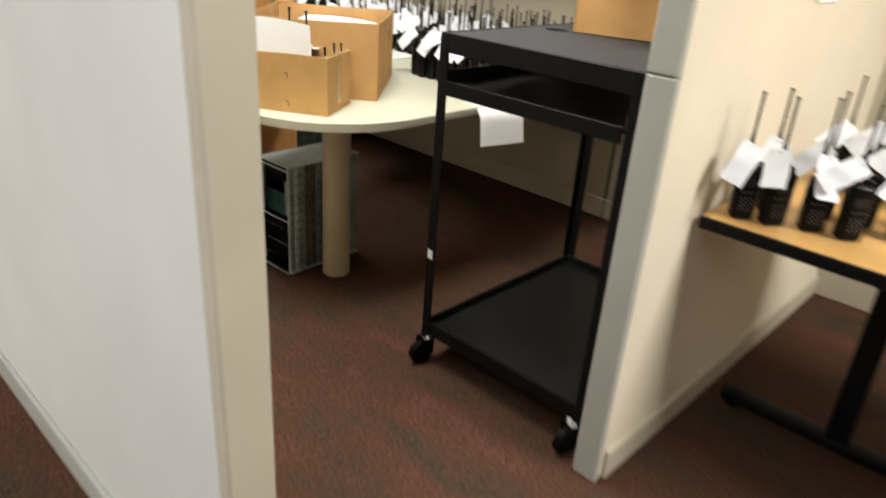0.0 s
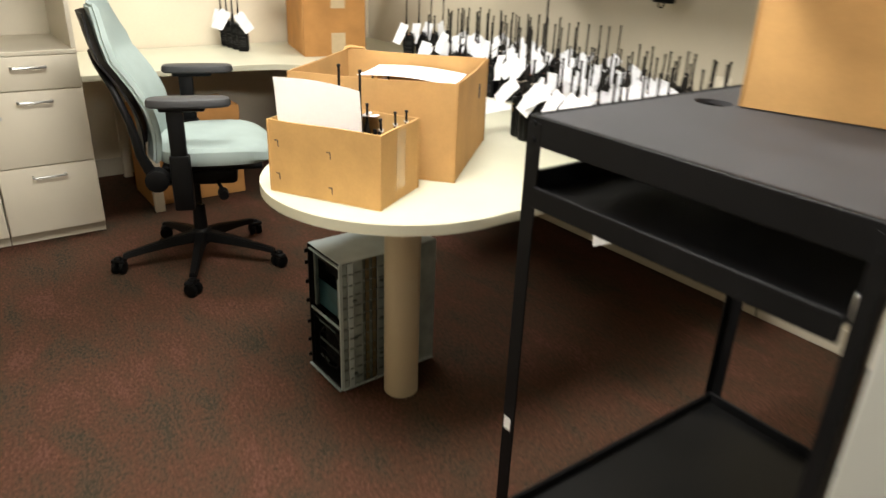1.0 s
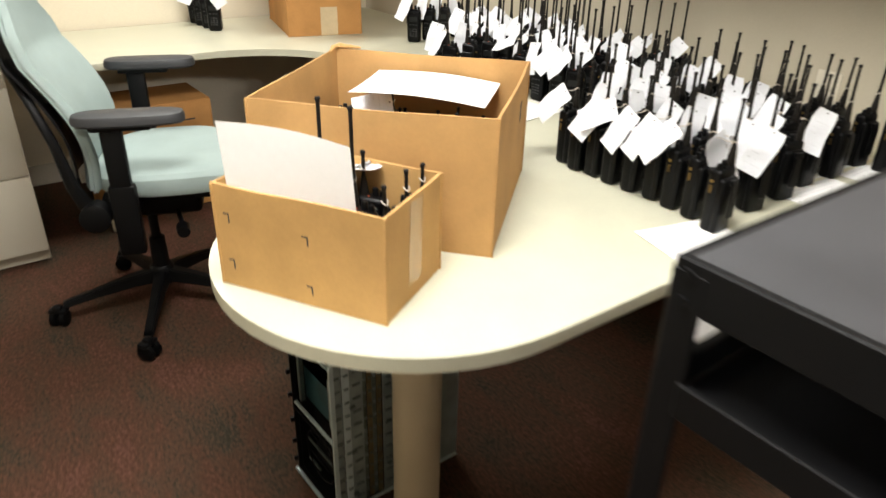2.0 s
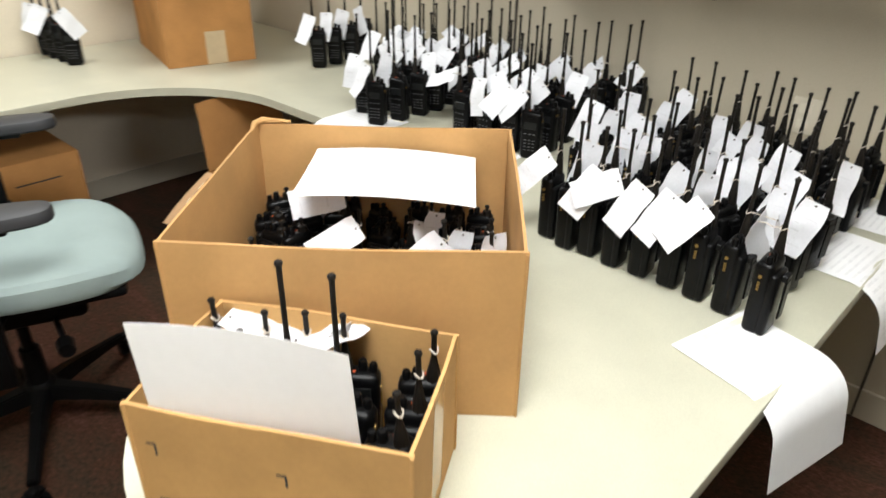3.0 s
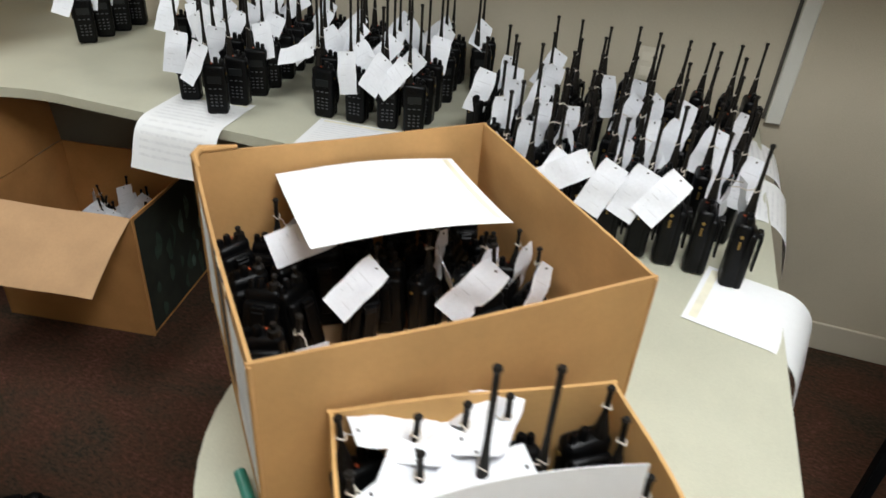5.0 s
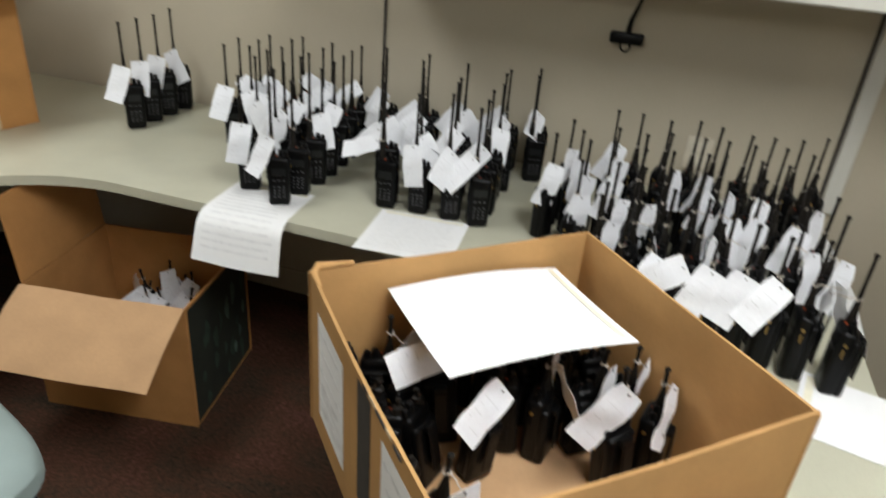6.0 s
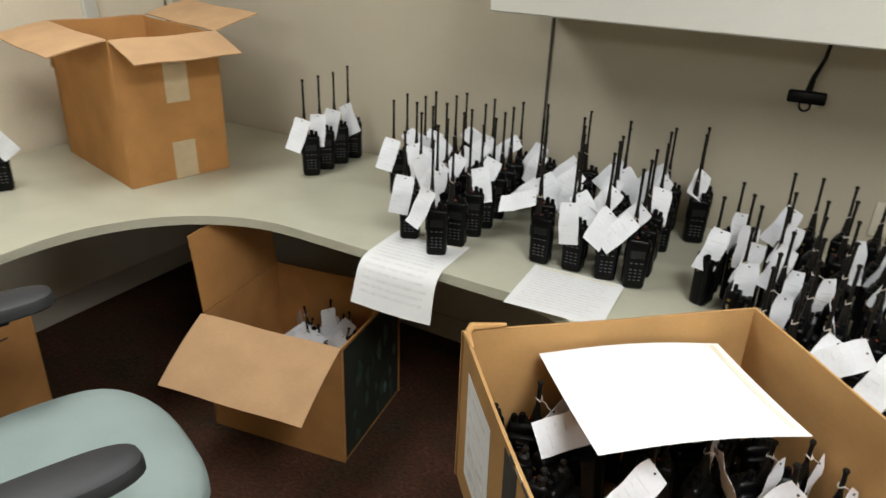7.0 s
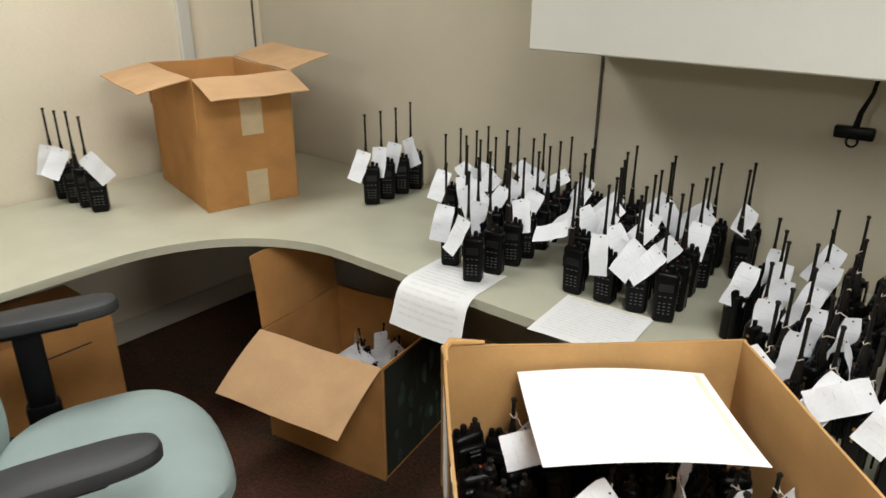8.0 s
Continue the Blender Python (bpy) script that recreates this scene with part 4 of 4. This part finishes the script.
        part("arm_sleeve", box_bm((0.048, 0.078, 0.23), (sx * 0.305, 0.02, 0.440), 0.012, 2), CHAIRBLACK, arm)
        part("arm_plate", box_bm((0.07, 0.17, 0.02), (sx * 0.305, 0.05, 0.736 + lift), 0.008, 2), CHAIRBLACK, arm)
        pad = bmesh.new()
        n = 28
        rg = []
        for z, sc in ((0.742, 0.90), (0.748, 1.0), (0.762, 1.0), (0.772, 0.92), (0.776, 0.7)):
            rg.append([pad.verts.new((sx * 0.305 + 0.052 * math.copysign(abs(math.cos(a)) ** 0.7, math.cos(a)) * sc, 0.075 + 0.155 * math.copysign(abs(math.sin(a)) ** 0.6, math.sin(a)) * (1 - (1 - sc) * 0.35), z + lift)) for a in (k * math.tau / n for k in range(n))])
        for p, q in zip(rg, rg[1:]):
            for k in range(n):
                pad.faces.new((p[k], p[(k + 1) % n], q[(k + 1) % n], q[k]))
        pad.faces.new(rg[0][::-1])
        pad.faces.new(rg[-1])
        part("arm_pad", pad, ARMPAD, c, "dark grey soft arm pad")
    shifts = {"seat": (-0.03, -0.01, 0.02), "back": (-0.03, -0.01, 0.01), "arm": (-0.035, -0.045, 0.02), "pivot": (-0.03, 0, 0.01)}
    for ch in c.children:
        for key, d in shifts.items():
            if ch.name.startswith(key):
                ch.matrix_basis = Matrix.Translation(d)
    return c


office_chair(pose(-1.385, -0.185, 0, 0, 0, -21))


# ---------------------------------------------------------------- trolley and what stands on it
def trolley():
    x0, x1, y0, y1, zt = 0.648, 1.286, -0.148, 0.690, 1.086
    c = thing("utility_cart", pose(x0, y0, 0), "black steel utility cart on casters with a slide-out tray", "cart")
    w, d = x1 - x0, y1 - y0
    bm = bmesh.new()
    oval = [(0.092 + 0.040 * math.cos(a), 0.425 + 0.034 * math.sin(a)) for a in (k * math.tau / 20 for k in range(20))]
    outer = [(0.004, 0.004), (w - 0.004, 0.004), (w - 0.004, d - 0.004), (0.004, d - 0.004)]
    edges = []
    for loop in (outer, oval):
        vs = [bm.verts.new((x, y, zt)) for x, y in loop]
        edges += [bm.edges.new((vs[k], vs[(k + 1) % len(vs)])) for k in range(len(vs))]
    bmesh.ops.triangle_fill(bm, use_beauty=True, edges=edges)
    bm.normal_update()
    ext = bmesh.ops.extrude_face_region(bm, geom=bm.faces[:])
    for v in [g for g in ext["geom"] if isinstance(g, bmesh.types.BMVert)]:
        v.co.z -= 0.010
    part("top_shelf", bm, CARTMAT, c, "matt black ribbed top")
    for nm, a in (("front", (0, w, -0.002, 0.010)), ("back", (0, w, d - 0.010, d + 0.002))):
        part("rail", span(*a, zt - 0.052, zt + 0.002, 0.002), CARTBLACK, c)
    for a in ((-0.002, 0.010, 0.0, d), (w - 0.010, w + 0.002, 0.0, d)):
        part("rail", span(*a, zt - 0.052, zt + 0.0015, 0.002), CARTBLACK, c)
    part("tray", span(0.03, w - 0.03, 0.0, d - 0.05, 0.938, 0.950, 0.002), CARTBLACK, c, "black slide-out tray")
    part("tray_lip", span(0.03, w - 0.03, -0.006, 0.004, 0.916, 0.958, 0.002), CARTBLACK, c)
    for x in (0.018, w - 0.030):
        part("slide_rail", span(x, x + 0.012, 0.01, d - 0.05, 0.948, 0.985, 0.001), STEEL if x > 0.1 else CARTBLACK, c)
    part("bottom_shelf", span(0.012, w - 0.012, 0.012, d - 0.012, 0.118, 0.130, 0.002), SHELFBLACK, c, "scuffed black steel bottom shelf, darkened for the shade under the top")
    for a in ((0.0, w, 0.0, 0.012), (0.0, w, d - 0.012, d), (0.0, 0.012, 0.0, d), (w - 0.012, w, 0.0, d)):
        part("shelf_lip", span(*a, 0.108, 0.158, 0.002), CARTBLACK, c)
    for x, y, sx, sy in ((0, 0, 1, 1), (w, 0, -1, 1), (0, d, 1, -1), (w, d, -1, -1)):
        fw = 0.036 if sx > 0 else 0.022
        bm = box_bm((fw, 0.004, zt - 0.10), (x + sx * fw / 2, y - sy * 0.001, (zt + 0.08) / 2), 0.001)
        box_bm((0.004, 0.026, zt - 0.10), (x - sx * 0.001, y + sy * 0.013, (zt + 0.08) / 2), 0.001, 1, bm)
        post = part("post", bm, CARTBLACK, c)
        for z in (0.12, 0.145, 1.045, 1.075):
            part("bolt", tube_bm([(x + sx * fw / 2, y - sy * 0.003, z), (x + sx * fw / 2, y - sy * 0.007, z)], 0.006, 8), CARTBLACK, post)
        cas = part("caster", box_bm((0.034, 0.034, 0.03), (0, 0, 0.094), 0.006), STEEL, c, m=pose(x + sx * 0.02, y + sy * 0.02, 0, 0, 0, -12 if sy > 0 else 70))
        part("wheel", tube_bm([(-0.015, -0.036, 0.040), (-0.012, -0.036, 0.040), (0.012, -0.036, 0.040), (0.015, -0.036, 0.040)], [0.033, 0.040, 0.040, 0.033], 22), RUBBER, cas)
        fork = box_bm((0.004, 0.050, 0.062), (-0.019, -0.020, 0.066), 0.002)
        box_bm((0.004, 0.050, 0.062), (0.019, -0.020, 0.066), 0.002, 1, fork)
        part("fork", fork, CHAIRBLACK, cas)
        part("stem_label", box_bm((0.040, 0.006, 0.022), (0, -0.019, 0.094), 0.001), WHITETAPE, cas, "white wrapped label")
    part("sticker", box_bm((0.020, 0.001, 0.030), (0.017, -0.0045, 0.405), 0), WHITETAPE, c, "small white sticker")
    return c


trolley()
CBW, CBD, CBH = 0.42, 0.30, 0.31
cartbox = carton("cardboard_box", pose(0.797, 0.275, 1.0895, 0, 0, 16.5) @ pose(CBW / 2, CBD / 2, 0), CBW, CBD, CBH, "brown cardboard box standing on the utility cart", (CARD, CARD),
                 (("front", 0.14, 88, 0.1), ("back", 0.14, 80, 0.1)))


# ---------------------------------------------------------------- stripped computer case under the peninsula
def computer_case():
    c = thing("computer_case", pose(-0.335, -0.150, 0, 0, 0, 2), "stripped grey metal computer case without its covers", "computer")
    w, d, h = 0.205, 0.365, 0.468
    part("top_panel", box_bm((w, d, 0.004), (w / 2, d / 2, h - 0.002), 0.001), PALEZINC, c)
    # floor of the case coloured black for the shade inside it
    part("bottom_panel", box_bm((w, d, 0.004), (w / 2, d / 2, 0.014), 0.001), CARTBLACK, c)
    part("back_panel", box_bm((w - 0.002, 0.003, h - 0.02), (w / 2, d - 0.002, h / 2 + 0.005), 0.001), ZINC, c)
    part("tray_panel", box_bm((0.003, d - 0.004, h - 0.02), (0.002, d / 2, h / 2 + 0.005), 0.001), CARTBLACK, c)
    # side: ribbed strips
    y = 0.002
    strips = ((0.024, ZINC, 0.004), (0.020, PALEZINC, 0.002), (0.036, ZINC, 0.005), (0.012, DULLZINC, 0.010), (0.014, TARNISHED, 0.008), (0.012, DULLZINC, 0.010), (0.014, TARNISHED, 0.008),
              (0.030, ZINC, 0.004), (0.012, DULLZINC, 0.010), (0.065, PALEZINC, 0.002), (0.060, CARTBLACK, 0.008), (0.066, ZINC, 0.003))
    for sw, mt, dep in strips:
        bm = box_bm((0.003, sw - 0.001, h - 0.022), (w - dep, y + sw / 2, h / 2 + 0.004), 0.0008)
        strip = part("side_strip", bm, mt, c)
        if sw < 0.05:
            for r in range(11):
                part("tab", box_bm((0.006, sw * 0.6, 0.003), (w - dep + 0.002, y + sw / 2, 0.045 + r * 0.038), 0.0006), ZINC if mt is DULLZINC else DULLZINC, strip)
        y += sw
    # front: bays behind an open frame
    for a, mt in (((0.0, 0.006), CARTBLACK), ((w - 0.006, w), PALEZINC)):
        part("front_post", span(a[0], a[1], -0.004, 0.008, 0.012, h - 0.004, 0.001), mt, c)
    for z in (0.016, 0.215, 0.235, h - 0.02):
        part("front_bar", span(0.0, w, -0.003, 0.006, z, z + 0.004, 0.001), PALEZINC if z > 0.22 else CARTBLACK, c)
    # panel, cage and bays are black to paint in the dark interior's shade
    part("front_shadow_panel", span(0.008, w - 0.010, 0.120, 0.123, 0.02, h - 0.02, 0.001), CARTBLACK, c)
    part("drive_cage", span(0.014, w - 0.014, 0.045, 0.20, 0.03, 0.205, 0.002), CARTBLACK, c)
    for k in range(5):
        part("cage_rail", span(0.016 + 0.012 * (k % 2), 0.075 + 0.05 * (k % 3), 0.020, 0.026, 0.045 + 0.034 * k, 0.050 + 0.034 * k, 0.001), CARTBLACK if k % 2 else DULLZINC, c)
    part("bay_bracket", span(0.02, 0.032, 0.006, 0.018, 0.25, 0.44, 0.001), DULLZINC, c)
    part("bay_bracket", span(w - 0.04, w - 0.03, 0.010, 0.020, 0.26, 0.40, 0.001), ZINC, c)
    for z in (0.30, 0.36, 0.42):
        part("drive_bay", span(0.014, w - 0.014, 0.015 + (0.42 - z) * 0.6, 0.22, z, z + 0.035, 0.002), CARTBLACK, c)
    part("inner_panel", span(0.008, w - 0.012, 0.030, 0.033, 0.240, 0.335, 0.001), TEALSTEEL, c, "teal-tinted steel inner panel")
    for bx, by, sx, sy in ((w + 0.004, 0.0, 0.010, d * 0.62), (w + 0.004, d * 0.72, 0.014, d * 0.28)):
        part("bottom_flange", span(bx - sx, bx, by, by + sy, 0.010, 0.016, 0.001), PALEZINC, c, "bright bent steel flange")
    part("front_flange", span(-0.004, w, -0.012, -0.003, 0.010, 0.015, 0.001), ZINC, c)
    for k in range(9):
        part("side_clip", box_bm((0.008, 0.014, 0.005), (w + 0.001, 0.05 + 0.033 * (k % 3) * 3, 0.06 + 0.045 * k), 0.001), DULLZINC, c)
    part("fan_guard", tube_bm([(w / 2 + 0.07 * math.cos(a), 0.012, 0.12 + 0.07 * math.sin(a)) for a in (k * math.tau / 24 for k in range(25))], 0.002, 6), CARTBLACK, c)
    for z in (0.05, 0.11, 0.18, 0.26, 0.33, 0.40, 0.44):
        part("latch_tab", box_bm((0.006, 0.012, 0.014), (0.0, -0.008, z), 0.001), PLASTIC, c)
    for x, y in ((0.03, 0.03), (w - 0.03, 0.03), (0.03, d - 0.03), (w - 0.03, d - 0.03)):
        part("foot", tube_bm([(x, y, 0.0), (x, y, 0.012)], 0.012, 12), RUBBER, c)
    return c


computer_case()


# ---------------------------------------------------------------- the desk beyond the partition
def neighbour_desk():
    c = thing("desk", pose(1.405, 0.06, 0), "wood-laminate desk with black edge and black T leg", "desk")
    part("desktop", box_bm((1.25, 0.76, 0.026), (0.625, 0.38, TOP - 0.013), 0.002), WOOD, c)
    part("edge_band", box_bm((1.25, 0.012, 0.032), (0.625, -0.0065, TOP - 0.016), 0.003), CARTBLACK, c, "black edge band")
    for x in (0.40, 1.05):
        part("column", box_bm((0.065, 0.045, TOP - 0.08), (x, 0.40, (TOP - 0.03) / 2 + 0.02), 0.008, 2), CARTBLACK, c)
    part("foot_bar", box_bm((1.0, 0.06, 0.04), (0.55, 0.40, 0.036), 0.012, 2), CARTBLACK, c)
    for x in (0.09, 1.0):
        part("foot_glide", tube_bm([(x, 0.40, 0.0), (x, 0.40, 0.018)], 0.022, 12), RUBBER, c)
    part("cross_rail", box_bm((0.9, 0.05, 0.03), (0.6, 0.40, TOP - 0.045), 0.004), CARTBLACK, c)
    return c


neighbour_desk()
for k, (x, y) in enumerate([(1.475, 0.125), (1.545, 0.145), (1.625, 0.185), (1.705, 0.205), (1.50, 0.24), (1.61, 0.30), (1.70, 0.33), (1.80, 0.30), (1.56, 0.62), (1.64, 0.65), (1.72, 0.63), (1.81, 0.60), (1.60, 0.74), (1.75, 0.76), (1.88, 0.42), (1.90, 0.66)]):
    put_radio("A", x, y, TOP, 35 + jit(12), -60 + jit(40), "black two-way radio with paper tag on a desk", "radios on the desk")
notice = thing("wall_notice", pose(PX1 + 0.001, 0.62, 1.235), "white paper notice taped to the partition", "notice")
part("sheet", box_bm((0.001, 0.16, 0.22), (0.001, 0, 0.11), 0), PAPER, notice)

for protos in PROTOS.values():
    for ob in protos:
        for o in (*ob.children_recursive, ob):
            bpy.data.objects.remove(o)
